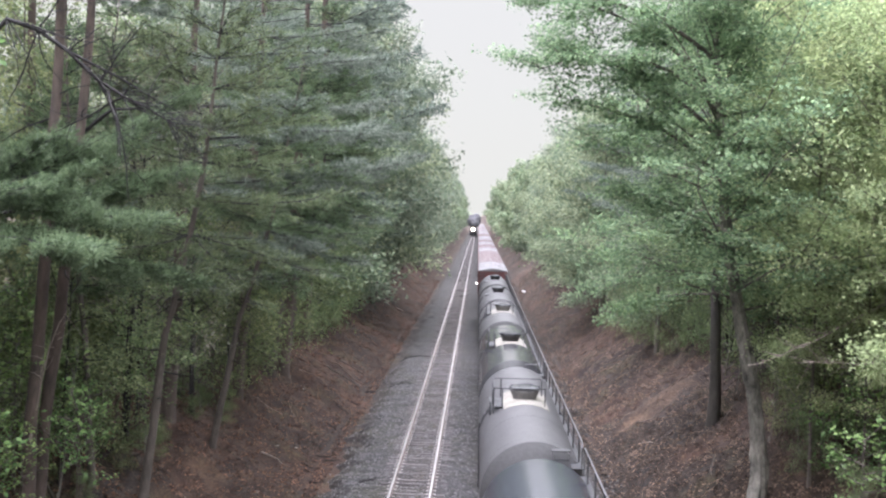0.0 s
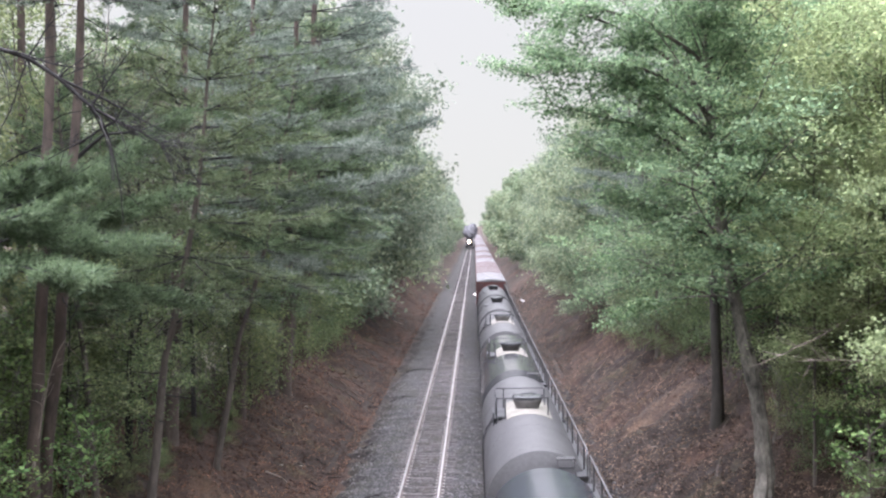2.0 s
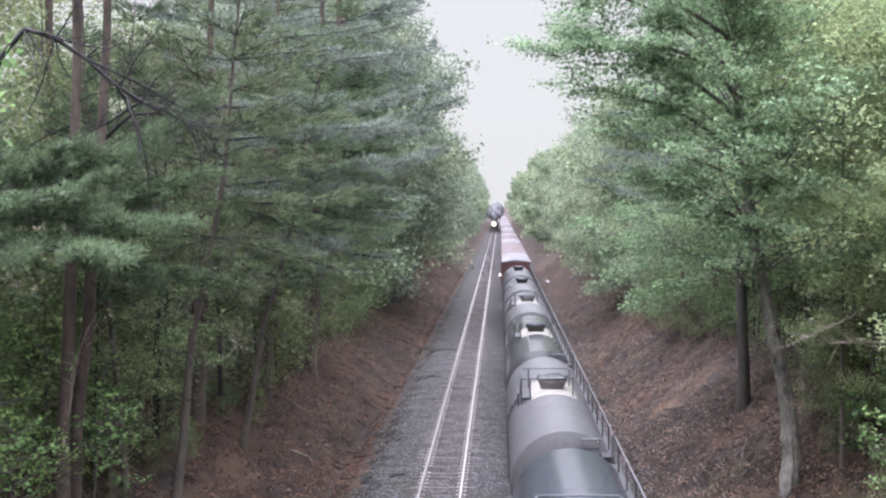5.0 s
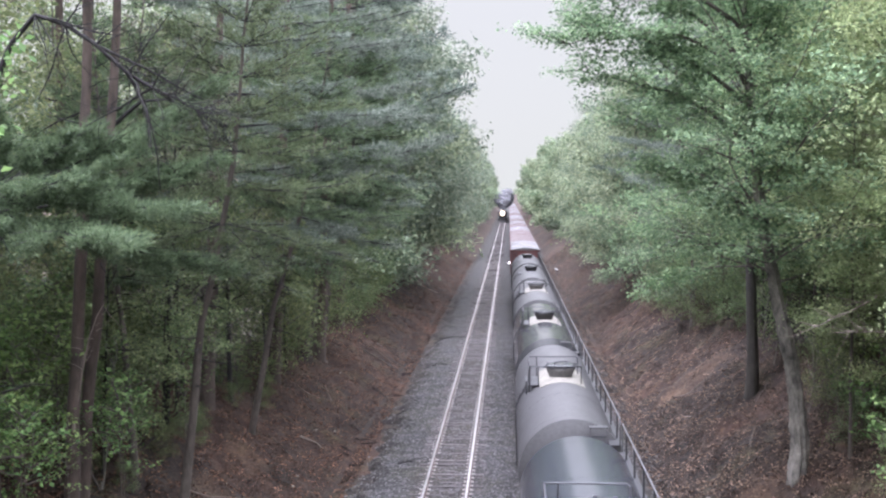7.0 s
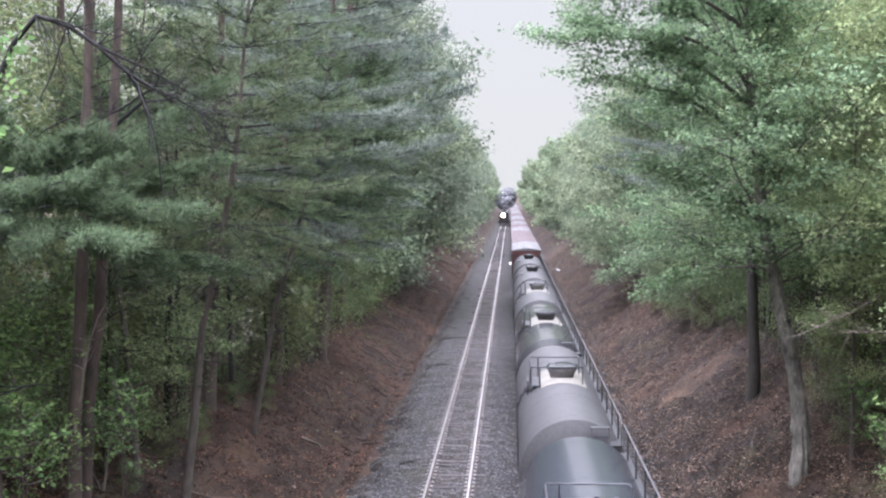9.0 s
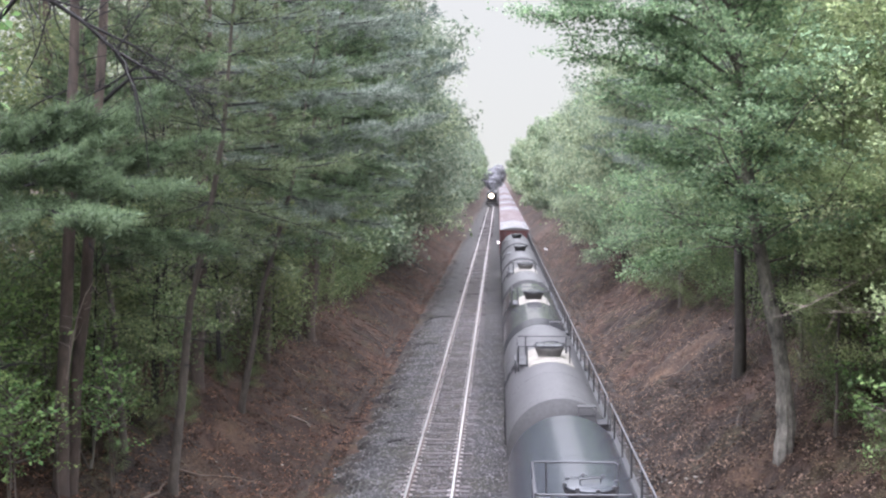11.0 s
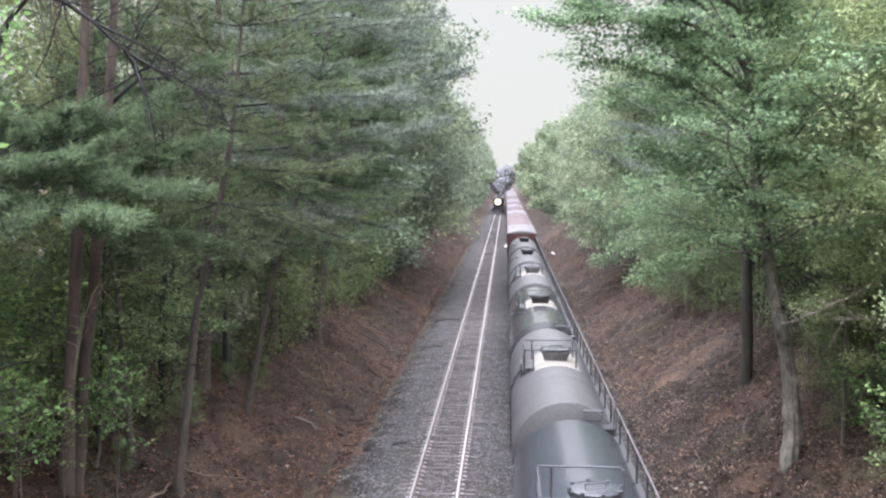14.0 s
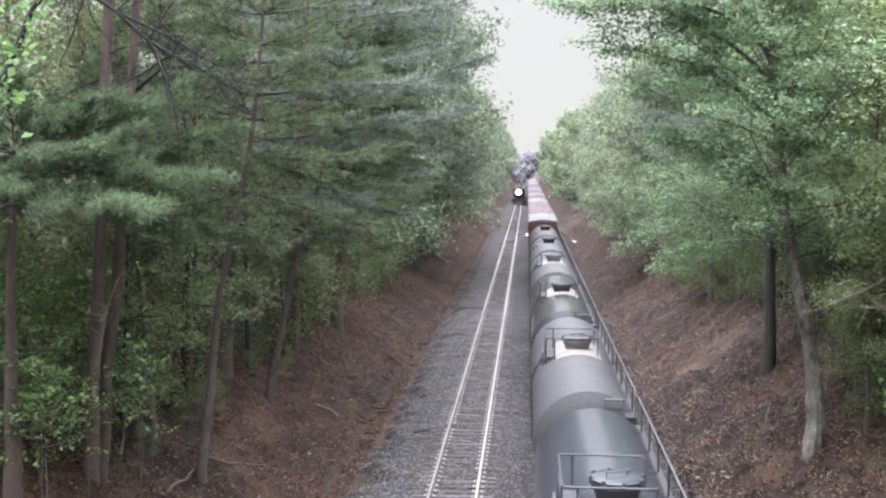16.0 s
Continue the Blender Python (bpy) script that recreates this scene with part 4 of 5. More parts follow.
def pine(name, label, group, seed, h, r, base, spread, per, size, lean=(0, 0), whorls=16, side=None, each=5, mat=None, dense=3.0, top=0.97, taper=0.75, dip=-6, sides=12, bends=None, bark=None, inner=0.30):
    """A conifer with level, drooping boughs of long needles."""
    rng, nrg = random.Random(seed), np.random.default_rng(seed)
    tree = thing(name, label, "pine tree", group)
    pts, radii = trunk_shape(h, r, lean, rng, flare=1.25, bends=bends)
    stem, wood, P, D = Shape().tube(pts, radii, sides), Shape(), [], []
    for i in range(whorls):
        u = i / (whorls - 1)
        z = h * (base + (top - base) * u) + rng.uniform(-0.3, 0.3)
        for j in range(each):
            az = i * 1.9 + j * 2 * math.pi / each + rng.uniform(-0.35, 0.35)
            el = radians(dip + 32 * u + rng.uniform(-15, 15))
            way = Vector((math.cos(az) * math.cos(el), math.sin(az) * math.cos(el), math.sin(el)))
            L = spread * (1 - u * top) ** taper * rng.uniform(0.6, 1.12) + 0.5
            # the lowest boughs, short of light, stay short
            L *= min(1.0, 0.5 + 2.8 * u) if each < 8 else 1.0
            if side:
                L *= 1 + 0.35 * (way.x * side[0] + way.y * side[1])
            limb = curve_points(along(pts, z), way, L, (0, 0, 0.12), 6, rng, 0.05)
            r0 = max(r * 0.2 * (1 - 0.7 * u), 0.02)
            wood.tube(limb, [r0 * (1 - 0.85 * k / 6) for k in range(7)], 4 if sides > 6 else 3, False)
            n_tw = max(int(L * dense), 3)
            for q in range(n_tw):
                k = inner + (1 - inner) * (q + rng.random()) / n_tw
                f = min(k * 6, 5.999)
                at = limb[int(f)].lerp(limb[int(f) + 1], f - int(f))
                d = (limb[int(f) + 1] - limb[int(f)]).normalized()
                s = d.cross(Vector((0, 0, 1))).normalized() * rng.choice((-1, 1))
                tw = (d * 0.8 + s * rng.uniform(0.3, 1.1) + Vector((0, 0, rng.uniform(-0.15, 0.3)))).normalized()
                TL = (0.35 + 0.26 * L * (1.1 - k)) * rng.uniform(0.7, 1.3)
                steps = max(int(TL / (0.17 if sides > 6 else 0.4)), 2)
                for e in range(steps):
                    P.append(tuple(at + tw * TL * (e + 1) / steps + Vector((0, 0, -0.03 * e))))
                    D.append(tuple(tw))
                if sides > 6:
                    wood.tube([at, at + tw * TL], [0.016, 0.005], 3, False)
    if sides > 6:
        # dead snags below the living boughs
        for i in range(9):
            z = h * base * rng.uniform(0.45, 1.0)
            az = rng.uniform(0, 2 * math.pi)
            snag = curve_points(along(pts, z), (math.cos(az), math.sin(az), rng.uniform(-0.2, 0.3)), rng.uniform(0.5, 2.2), (0, 0, -0.25), 5, rng, 0.14)
            wood.tube(snag, [0.026 - 0.004 * k for k in range(6)], 4, False)
    part("trunk", stem, bark or M_BARK_RED, tree, angle=70)
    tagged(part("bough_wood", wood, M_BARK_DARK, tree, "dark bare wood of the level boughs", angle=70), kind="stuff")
    part("crown", leaf_mesh("crown", needle_shapes(np.array(P), np.array(D), size, nrg, per), mat or M_NEEDLE), None, tree, "blue-green needles")
    return tree


def plant(tree, x, y, turn=0, size=1.0, sink=0.1, tilt=0.0):
    m = pose(x, y, land_at(x, y) - sink, 0, tilt, 0) @ pose(0, 0, 0, 0, 0, turn) @ Matrix.Scale(size, 4)
    return m


def put(tree, x, y, turn=0, size=1.0):
    tree.matrix_basis = plant(tree, x, y, turn, size)
    return tree


def again(tree, x, y, turn=0, size=1.0, label="", tilt=0.0):
    keep = tree.matrix_basis.copy()
    tree.matrix_basis = Matrix.Identity(4)
    ob = copy_thing(tree, plant(tree, x, y, turn, size, tilt=tilt))
    tree.matrix_basis = keep
    if label:
        ob["label"] = label
    return ob


WEST, EAST = "trees on the west bank", "trees on the east bank"

# ---- west bank, near ----
# low pine whose long boughs reach over the bank
put(pine("pine_tree", "low spreading pine with long fluffy boughs over the bank", WEST, 5, 9.0, 0.20, 0.82, 4.6, 30, 0.19, lean=(0.02, 0), whorls=3, each=11, side=(0.8, 0.6), dense=6.0, top=0.92, taper=0.3, dip=-12, mat=M_NEEDLE_GREEN), -9.3, 22.3, 0)
# pair of tall trunks
pine_a = put(pine("pine_tree", "tall pine with reddish bark and drooping boughs", WEST, 3, 24, 0.185, 0.60, 4.2, 8, 0.22, lean=(0.05, 0), whorls=11, each=5), -8.73, 25.2, 20)
again(pine_a, -8.80, 25.9, -30, 0.97, tilt=3.2)
# lush pines leaning out over the cutting
pine_c = put(pine("pine_tree", "tall pine with dense blue-green boughs above the cutting", WEST, 7, 25, 0.28, 0.26, 7.0, 13, 0.27, lean=(0.05, 0), whorls=12, each=5, side=(0.5, -0.1), dip=-16, dense=3.4), -8.3, 46, 0)
for x, y, turn, size in ((-9.0, 38, 20, 0.92), (-7.9, 55, 340, 1.1), (-8.7, 66, 335, 1.36),):
    again(pine_c, x, y, turn, size)
for x, y, turn, size in ((-12.3, 33.5, 100, 1.1), (-11.2, 35, 220, 1.0), (-14.2, 27, 330, 1.1)):
    again(pine_a, x, y, turn, size)
# leaning thin trunks
lean_a = put(pine("leaning_pine", "thin leaning pine with a grey-brown trunk on the bank", WEST, 33, 16.5, 0.135, 0.43, 4.0, 13, 0.22, whorls=10, each=6, mat=M_NEEDLE_GREEN, side=(0.2, -0.6), bark=M_BARK, inner=0.06,
                  bends=((0, 0), (2, 0.24), (5.4, 0.68), (6.7, 1.05), (10, 1.7), (16.5, 2.4))), -6.89, 28.4, 0)
again(lean_a, -7.6, 39.0, 12, 0.95, "thin leaning pine with a pale curved trunk foot", tilt=4.0)
again(lean_a, -8.6, 29.3, 140, 0.8)
for x, y, turn, size in ((-8.3, 54, 10, 1.15), (-8.0, 56.5, 330, 1.15), (-9.8, 47, 30, 1.0), (-8.8, 62, 5, 1.1), (-10.4, 31.5, 60, 0.9)):
    again(lean_a, x, y, turn, size)
# thin shaded trees behind
thin = put(broadleaf("young_tree", "thin young tree with dull green leaves in the shade", "tree", WEST, 37, 12, 0.08, 0.10, 2.9, 5400, 0.13, M_LEAF_MIX, M_BARK, limbs=17, rise=(10, 55), tuft=0.34, twigs=6), -11, 33, 0)
for x, y, turn, size in ((-12.5, 27, 90, 1.0), (-10.3, 42, 200, 1.0), (-14, 43, 300, 1.2), (-11.5, 51, 30, 1.1), (-15, 34, 140, 1.2), (-14.5, 50, 220, 1.2), (-10.2, 59, 10, 1.1),
                         (-11.2, 23.5, 20, 0.9), (-14, 22, 250, 1.1), (-12.8, 36.5, 130, 1.0), (-9.8, 68, 80, 1.0), (-9.4, 74, 180, 1.0), (-9.6, 44.5, 300, 0.75), (-9.7, 50, 150, 0.8), (-14.6, 31, 30, 1.05), (-17.5, 36, 170, 1.2), (-16.5, 42, 280, 1.25), (-13.6, 26, 200, 1.05), (-15.8, 29, 80, 1.15), (-11.9, 24.6, 310, 1.2), (-12.8, 29.6, 60, 1.25), (-14.5, 38, 10, 1.3)):
    again(thin, x, y, turn, size)
budding = put(broadleaf("budding_tree", "grey-brown twiggy tree with sparse young leaves", "tree", WEST, 39, 13, 0.10, 0.2, 3.6, 6500, 0.10, M_LEAF_BUD, M_BARK_DARK, lean=(0.05, 0), limbs=18, rise=(20, 60), tuft=0.32, twigs=10), -8.9, 33, 0)
for x, y, turn, size in ((-8.8, 40.5, 100, 1.05), (-9.8, 37.5, 220, 1.0)):
    again(budding, x, y, turn, size)
# bright maple at the edge, and the bare branch before it
maple = put(broadleaf("maple_tree", "young maple with bright green leaves beside the overbridge", "maple tree", WEST, 43, 12.6, 0.10, 0.74, 2.5, 1300, 0.19, M_LEAF_BRIGHT, M_BARK, limbs=13, rise=(5, 50), tuft=0.26, twigs=5), -7.5, 15.4, 0)
arch = thing("dead_branch", "dark bare branch arching out over the bank", "branch")
bow = [Vector(p) for p in ((-9.6, 20, 8.0), (-8.5, 20, 11.0), (-7.4, 20, 13.4), (-6.9, 20, 13.95), (-6.3, 20, 13.75), (-5.7, 20, 13.35), (-5.1, 20, 12.8), (-4.6, 20, 12.5), (-4.15, 20, 12.3), (-3.75, 20.1, 12.05))]
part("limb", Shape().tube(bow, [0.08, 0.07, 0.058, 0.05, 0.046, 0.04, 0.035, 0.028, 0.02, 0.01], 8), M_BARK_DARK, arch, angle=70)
rng = random.Random(9)
for k in range(16):
    src = bow[3 + k % 6]
    tw = curve_points(src, (rng.uniform(-0.3, 1), rng.uniform(-0.5, 0.5), rng.uniform(-1.0, 1.0)), rng.uniform(0.7, 2.2), (0.2, 0, -0.15), 6, rng, 0.2)
    part("twig", Shape().tube(tw, [0.016 * (1 - 0.8 * q / 6) for q in range(7)], 5), M_BARK_DARK, arch, angle=70)
# long limb that leaves the tall trunks, and a pale broken branch caught in them
limb_pts = [(-9.2, 26, 11.5), (-8.4, 26, 11.85), (-7.8, 26, 12.1), (-7.3, 25.9, 12.5), (-6.9, 25.8, 12.78), (-6.2, 25.6, 12.8), (-5.6, 25.4, 12.6)]
part("limb", Shape().tube(limb_pts, [0.07, 0.065, 0.06, 0.05, 0.042, 0.03, 0.012], 7), M_BARK_DARK, arch, angle=70)
caught = thing("dead_branch", "pale broken branch hanging against the tall trunks", "branch", WEST)
part("limb", Shape().tube([(-8.28, 24.75, 5.4), (-8.07, 24.6, 6.28), (-7.91, 24.6, 6.97), (-7.69, 24.6, 7.53), (-7.42, 24.6, 7.95)], [0.012, 0.017, 0.016, 0.012, 0.006], 6), M_DEADWOOD, caught, angle=70)
for k in range(9):
    tw = curve_points((-8.1 + 0.075 * k, 24.6, 6.2 + 0.19 * k), (rng.uniform(-1, 1), rng.uniform(-0.4, 0.3), rng.uniform(-0.8, 1)), rng.uniform(0.4, 1.0), (0.1, 0, -0.2), 5, rng, 0.18)
    part("twig", Shape().tube(tw, [0.009 - 0.0014 * q for q in range(6)], 4), M_DEADWOOD, caught, angle=70)
# side boughs of the dead branch, with their own fine twigs
for start, way, length, r in ((bow[3], (1.9, 0.1, -0.5), 1.9, 0.026), (bow[4], (-0.6, 0.2, -1.4), 1.5, 0.018), (bow[5], (2.1, 0.1, -1.1), 2.4, 0.036), (bow[6], (0.6, 0.1, -1.3), 1.5, 0.024),
                              (bow[6], (1.3, 0.4, -1.9), 2.4, 0.026), (bow[7], (-1.5, 0.3, -0.7), 1.7, 0.03), (bow[6], (0.7, 0.2, 0.9), 1.5, 0.022), (bow[4], (0.5, 0.1, 0.6), 1.2, 0.024)):
    side_bough = curve_points(start, way, length, (0, 0, 0), 8, rng, 0.09)
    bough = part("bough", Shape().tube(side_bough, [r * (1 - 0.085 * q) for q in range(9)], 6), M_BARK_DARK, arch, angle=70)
    for k in range(5):
        tw = curve_points(side_bough[2 + k], (way[0] + rng.uniform(-1, 1), rng.uniform(-0.6, 0.6), way[2] + rng.uniform(-1.4, 1.4)), rng.uniform(0.35, 0.9), (0, 0, -0.1), 5, rng, 0.2)
        part("twig", Shape().tube(tw, [0.010 * (1 - 0.16 * q) for q in range(6)], 4), M_BARK_DARK, bough, angle=70)

# fine dead twigs that crowd the end of the branch
for k in range(34):
    src = bow[5 + k % 5].lerp(bow[min(6 + k % 5, 9)], rng.random())
    tw = curve_points(src, (rng.uniform(0.1, 1), rng.uniform(-0.4, 0.4), rng.uniform(-0.9, 0.45)), rng.uniform(0.5, 1.5), (0.15, 0, -0.1), 6, rng, 0.22)
    spray = Shape().tube(tw, [0.011 * (1 - 0.14 * q) for q in range(7)], 4)
    for q in (1, 2, 3, 4, 5):
        sub = curve_points(tw[q], (rng.uniform(-0.2, 1), rng.uniform(-0.5, 0.5), rng.uniform(-1, 0.8)), rng.uniform(0.15, 0.5), (0, 0, 0), 3, rng, 0.2)
        spray.tube(sub, [0.006, 0.005, 0.004, 0.003], 3)
    part("twig", spray, M_BARK_DARK, arch, angle=70)

# ---- east bank, near ----
oak_a = put(broadleaf("oak_tree", "large oak with fresh green leaves and a pale trunk", "oak tree", EAST, 21, 18.5, 0.255, 0.33, 5.2, 76000, 0.125, M_LEAF_YOUNG, M_BARK_PALE,
                      lean=(0, 0), bends=((0, 0), (1.2, 0.09), (2.3, 0.0), (4.1, -0.28), (6.2, -0.77), (7.6, -1.07), (9.4, -1.30), (18, -2.1)), limbs=36, rise=(2, 66), side=(-0.35, -0.6), tuft=0.36, twigs=9, droop=0.12, layer=0.3, flat=0.9, veil=46, arches=((10.2, 178, 54, 6.0), (11.6, 188, 48, 6.3), (8.0, 172, 44, 4.0), (13.0, 180, 50, 7.0), (12.4, 200, 48, 6.6), (14.0, 190, 46, 6.6)), wood=M_BARK, ridged=True), 11.3, 33.1, 0)
oak_b = put(broadleaf("oak_tree", "dark-trunked oak with dense green leaves", "oak tree", EAST, 23, 17, 0.265, 0.28, 5.2, 31000, 0.155, M_LEAF_OAK, M_BARK_SHADE,
                      lean=(-0.02, 0), limbs=24, rise=(0, 60), side=(-0.15, -0.25), tuft=0.4, twigs=8, droop=0.12, layer=0.35, flat=0.8, wood=M_BARK), 12.3, 43.7, 0)
for x, y, turn, size, which in ((15.0, 55, 10, 0.85, 1), ):
    again((oak_a, oak_b)[which], x, y, turn, size)
for x, y, turn, size in ((14.6, 60, 180, 0.74), (14.4, 72, 150, 0.80), (15.0, 80, 170, 0.84)):
    again(pine_c, x, y, turn, size, "brownish green pine standing among the oaks")
# thin trees added to cast shade on the bank right of the oak
for x, y, turn, size in ((14.6, 34.6, 40, 0.9), (15.4, 31.4, 160, 1.0), (15.6, 38.0, 280, 1.05)):
    again(thin, x, y, turn, size, "thin young tree with dull green leaves, added to shade the east bank")
slim = put(broadleaf("hickory_tree", "slim tree with sparse yellow-green spring leaves", "tree", EAST, 31, 16.5, 0.065, 0.24, 3.1, 11000, 0.115, M_LEAF_YELLOW, M_BARK, limbs=18, rise=(10, 50), tuft=0.3, twigs=6), 14.0, 28.5, 0)
for x, y, turn, size in ((12.7, 32.4, 90, 0.9), (13.7, 35.5, 200, 1.1), (14.8, 39, 300, 1.1), (14.2, 41.5, 30, 1.05), (16, 45, 140, 1.2), (14.4, 31.0, 220, 0.9), (17.4, 50, 10, 1.2), (15.2, 36.5, 330, 1.2), (14.6, 47, 80, 1.1), (15.0, 31.6, 10, 1.05), (13.5, 26.0, 80, 0.95), (14.4, 23.6, 300, 1.0), (14.0, 30.2, 250, 0.95), (14.7, 33.0, 40, 1.0), (18.2, 46, 60, 1.15), (16.8, 50, 190, 1.2), (17.6, 42, 20, 1.1), (19.4, 51, 120, 1.2), (20.5, 47, 300, 1.2)):
    again(slim, x, y, turn, size)
for x, y, turn, size in ((13.3, 29.6, 130, 0.60), (14.1, 31.8, 10, 0.66), (14.2, 28.0, 60, 0.66), (13.6, 34.0, 70, 0.62), (14.6, 29.0, 300, 0.7)):
    again(slim, x, y, turn, size, "young tree with bright yellow-green spring leaves")
# pale dead branches reaching out of the slim trees
def bare_branch(start, way, length, seed):
    dead = thing("dead_branch", "pale bare dead branch sticking out of the foliage", "branch", EAST)
    rg = random.Random(seed)
    stem_pts = curve_points(start, way, length, (0, 0, -0.05), 8, rg, 0.07)
    limb = part("limb", Shape().tube(stem_pts, [0.045 - 0.0045 * k for k in range(9)], 6), M_DEADWOOD, dead, angle=70)
    for k in range(14):
        tw = curve_points(stem_pts[2 + k % 7], (-rg.uniform(0.3, 1), rg.uniform(-0.6, 0.6), rg.uniform(-0.7, 0.7)), rg.uniform(0.4, 1.3), (0, 0, -0.1), 5, rg, 0.16)
        part("twig", Shape().tube(tw, [0.016 - 0.0025 * q for q in range(6)], 4), M_DEADWOOD, limb, angle=70)


bare_branch((13.9, 29.8, 8.2), (-1, 0.02, -0.5), 3.9, 14)
bare_branch((13.7, 29.6, 6.5), (-1, 0.0, -0.14), 2.0, 15)
bare_branch((14.6, 31.0, 9.3), (-1, -0.1, -0.2), 3.0, 16)
# undergrowth
bush = put(broadleaf("sapling", "bright green sapling growing on the bank", "sapling", "saplings on the banks", 41, 3.2, 0.025, 0.2, 1.3, 750, 0.12, M_LEAF_BRIGHT, M_BARK, limbs=9, rise=(5, 45), tuft=0.2, twigs=4), -9.9, 22.5, 0)
for x, y, turn, size in ((-10.6, 24.5, 90, 1.2), (-9.9, 27.2, 30, 1.0), (-11.6, 29.5, 140, 1.2), (-10.8, 26, 60, 1.3), (-11.4, 38.5, 320, 1.2),
                         (13.4, 30.5, 150, 1.1), (-13.8, 26, 240, 1.6), (14.2, 34.5, 260, 1.3), (-9.4, 24.0, 300, 0.8)):
    again(bush, x, y, turn, size)
sprig = put(broadleaf("sapling", "slender sapling with bright young leaves in layers", "sapling", "saplings on the banks", 57, 4.4, 0.022, 0.5, 1.1, 300, 0.15, M_LEAF_BRIGHT, M_BARK, limbs=10, rise=(0, 30), tuft=0.16, twigs=4, layer=0.35, flat=1.2), -7.5, 25.4, 0)
for x, y, turn, size in ((-8.5, 22.3, 70, 0.95), (-8.9, 22.9, 160, 0.8), (-9.3, 23.6, 10, 0.9), (-9.9, 24.7, 200, 1.0), (-10.5, 23.2, 90, 1.1), (-8.3, 24.1, 330, 0.7), (-9.0, 28.0, 120, 0.8), (-9.6, 26.5, 230, 1.1), (-8.2, 27.4, 300, 0.85), (-10.6, 28.8, 20, 1.2), (-8.6, 33.5, 110, 0.9), (12.0, 26.0, 200, 0.95), (13.4, 29.5, 90, 0.9)):
    again(sprig, x, y, turn, size)
under = put(broadleaf("understory_tree", "slight understory tree with pale dull leaves", "tree", WEST, 59, 7.4, 0.05, 0.42, 2.3, 3800, 0.125, M_LEAF_MIX, M_BARK_DARK, lean=(0.05, 0), limbs=12, rise=(0, 50), tuft=0.3, twigs=6, layer=0.4), -8.9, 32.6, 0)
for x, y, turn, size in ((-9.4, 35.6, 80, 1.0), (-9.6, 41.4, 170, 1.05), (-8.3, 44.5, 260, 1.1), (-9.2, 28.4, 30, 0.95), (-8.4, 49, 120, 1.1), (14.5, 50, 40, 1.0), (16.0, 46, 150, 1.1), (15.2, 54, 250, 1.1), (16.2, 51.5, 330, 1.2), (14.3, 58, 20, 1.0), (16.2, 57, 90, 1.3)):
    again(under, x, y, turn, size)
dull_bush = put(broadleaf("shrub", "low shrub with dull green leaves under the trees", "shrub", "shrubs on the banks", 47, 3.2, 0.03, 0.03, 1.7, 3600, 0.105, M_LEAF_MIX, M_BARK, limbs=13, rise=(5, 70), tuft=0.34, twigs=4, near=False), -9.2, 33, 0)
rng = random.Random(31)
for k in range(40):
    west = k % 4 != 0
    y = rng.uniform(20, 82)
    x = -rng.uniform(9.6, 14.5) if west else rng.uniform(14.2, 18)
    again(dull_bush, x, y, rng.uniform(0, 360), rng.uniform(0.6, 1.3))
for k in range(17):
    y = 44 + 3 * k
    again(dull_bush, -8.9 + rng.uniform(-0.5, 0.6), y + rng.uniform(-1, 1), rng.uniform(0, 360), rng.uniform(1.0, 1.7))
for k in range(16):
    again(dull_bush, -rng.uniform(7.6, 9.8), rng.uniform(27, 46), rng.uniform(0, 360), rng.uniform(0.15, 0.28), "small leafy plant on the bank under the trees")

bare = put(broadleaf("bare_sapling", "thin bare sapling with pale grey twigs", "sapling", "bare saplings on the banks", 49, 4.2, 0.028, 0.25, 1.2, 160, 0.09, M_LEAF_BRIGHT, M_BARK_PALE, lean=(0.12, 0), limbs=9, rise=(25, 65), tuft=0.2, twigs=3), -8.9, 27.6, 40)
for k in range(30):
    west = k % 3 != 2
    x = -rng.uniform(8.2, 11.5) if west else rng.uniform(12.9, 15)
    again(bare, x, rng.uniform(22, 50), rng.uniform(0, 360), rng.uniform(0.6, 1.3))
for x, y, size in ((14.2, 28.2, 0.5), (13.6, 31.0, 0.55), (13.1, 33.6, 0.5), (14.0, 35.0, 0.8), (13.4, 37.2, 0.6), (12.9, 28.6, 0.45), (14.4, 38.5, 0.6), (15.0, 41, 0.7), (15.2, 49.5, 0.9), (14.2, 56, 0.8),
                   (13.6, 60, 0.8), (13.0, 64, 0.8), (13.2, 67, 1.0), (12.8, 71, 0.9), (12.9, 76, 1.0), (14.3, 44, 1.2), (14.8, 53, 1.3), (14.9, 59, 1.3), (14.9, 65, 1.3)):
    again(dull_bush, x, y, x * 77 % 360, size)

# ---- woods further along the cutting ----
WOODS, FAR = "woods along the cutting", "distant woods"
mid_oak = put(broadleaf("oak_tree", "leafy green tree standing along the cutting", "oak tree", WOODS, 51, 17, 0.26, 0.12, 5.4, 9800, 0.31, M_LEAF_SPRING, M_BARK, limbs=16, rise=(-4, 60), tuft=0.75, twigs=4, droop=0.15, near=False), 12.6, 86, 0)
mid_pine = put(pine("pine_tree", "tall dark pine standing along the cutting", WOODS, 53, 24, 0.28, 0.18, 6.3, 4, 0.46, lean=(0.04, 0), whorls=15, each=5, dense=2.0, side=(0.4, 0), sides=6), -8.9, 88, 0)
mid_dull = put(broadleaf("forest_tree", "dull green forest tree behind the bank", "tree", WOODS, 55, 18, 0.25, 0.08, 5.2, 9800, 0.32, M_LEAF_DULL, M_BARK, limbs=15, rise=(-4, 60), tuft=0.8, twigs=4, near=False), -16, 70, 0)
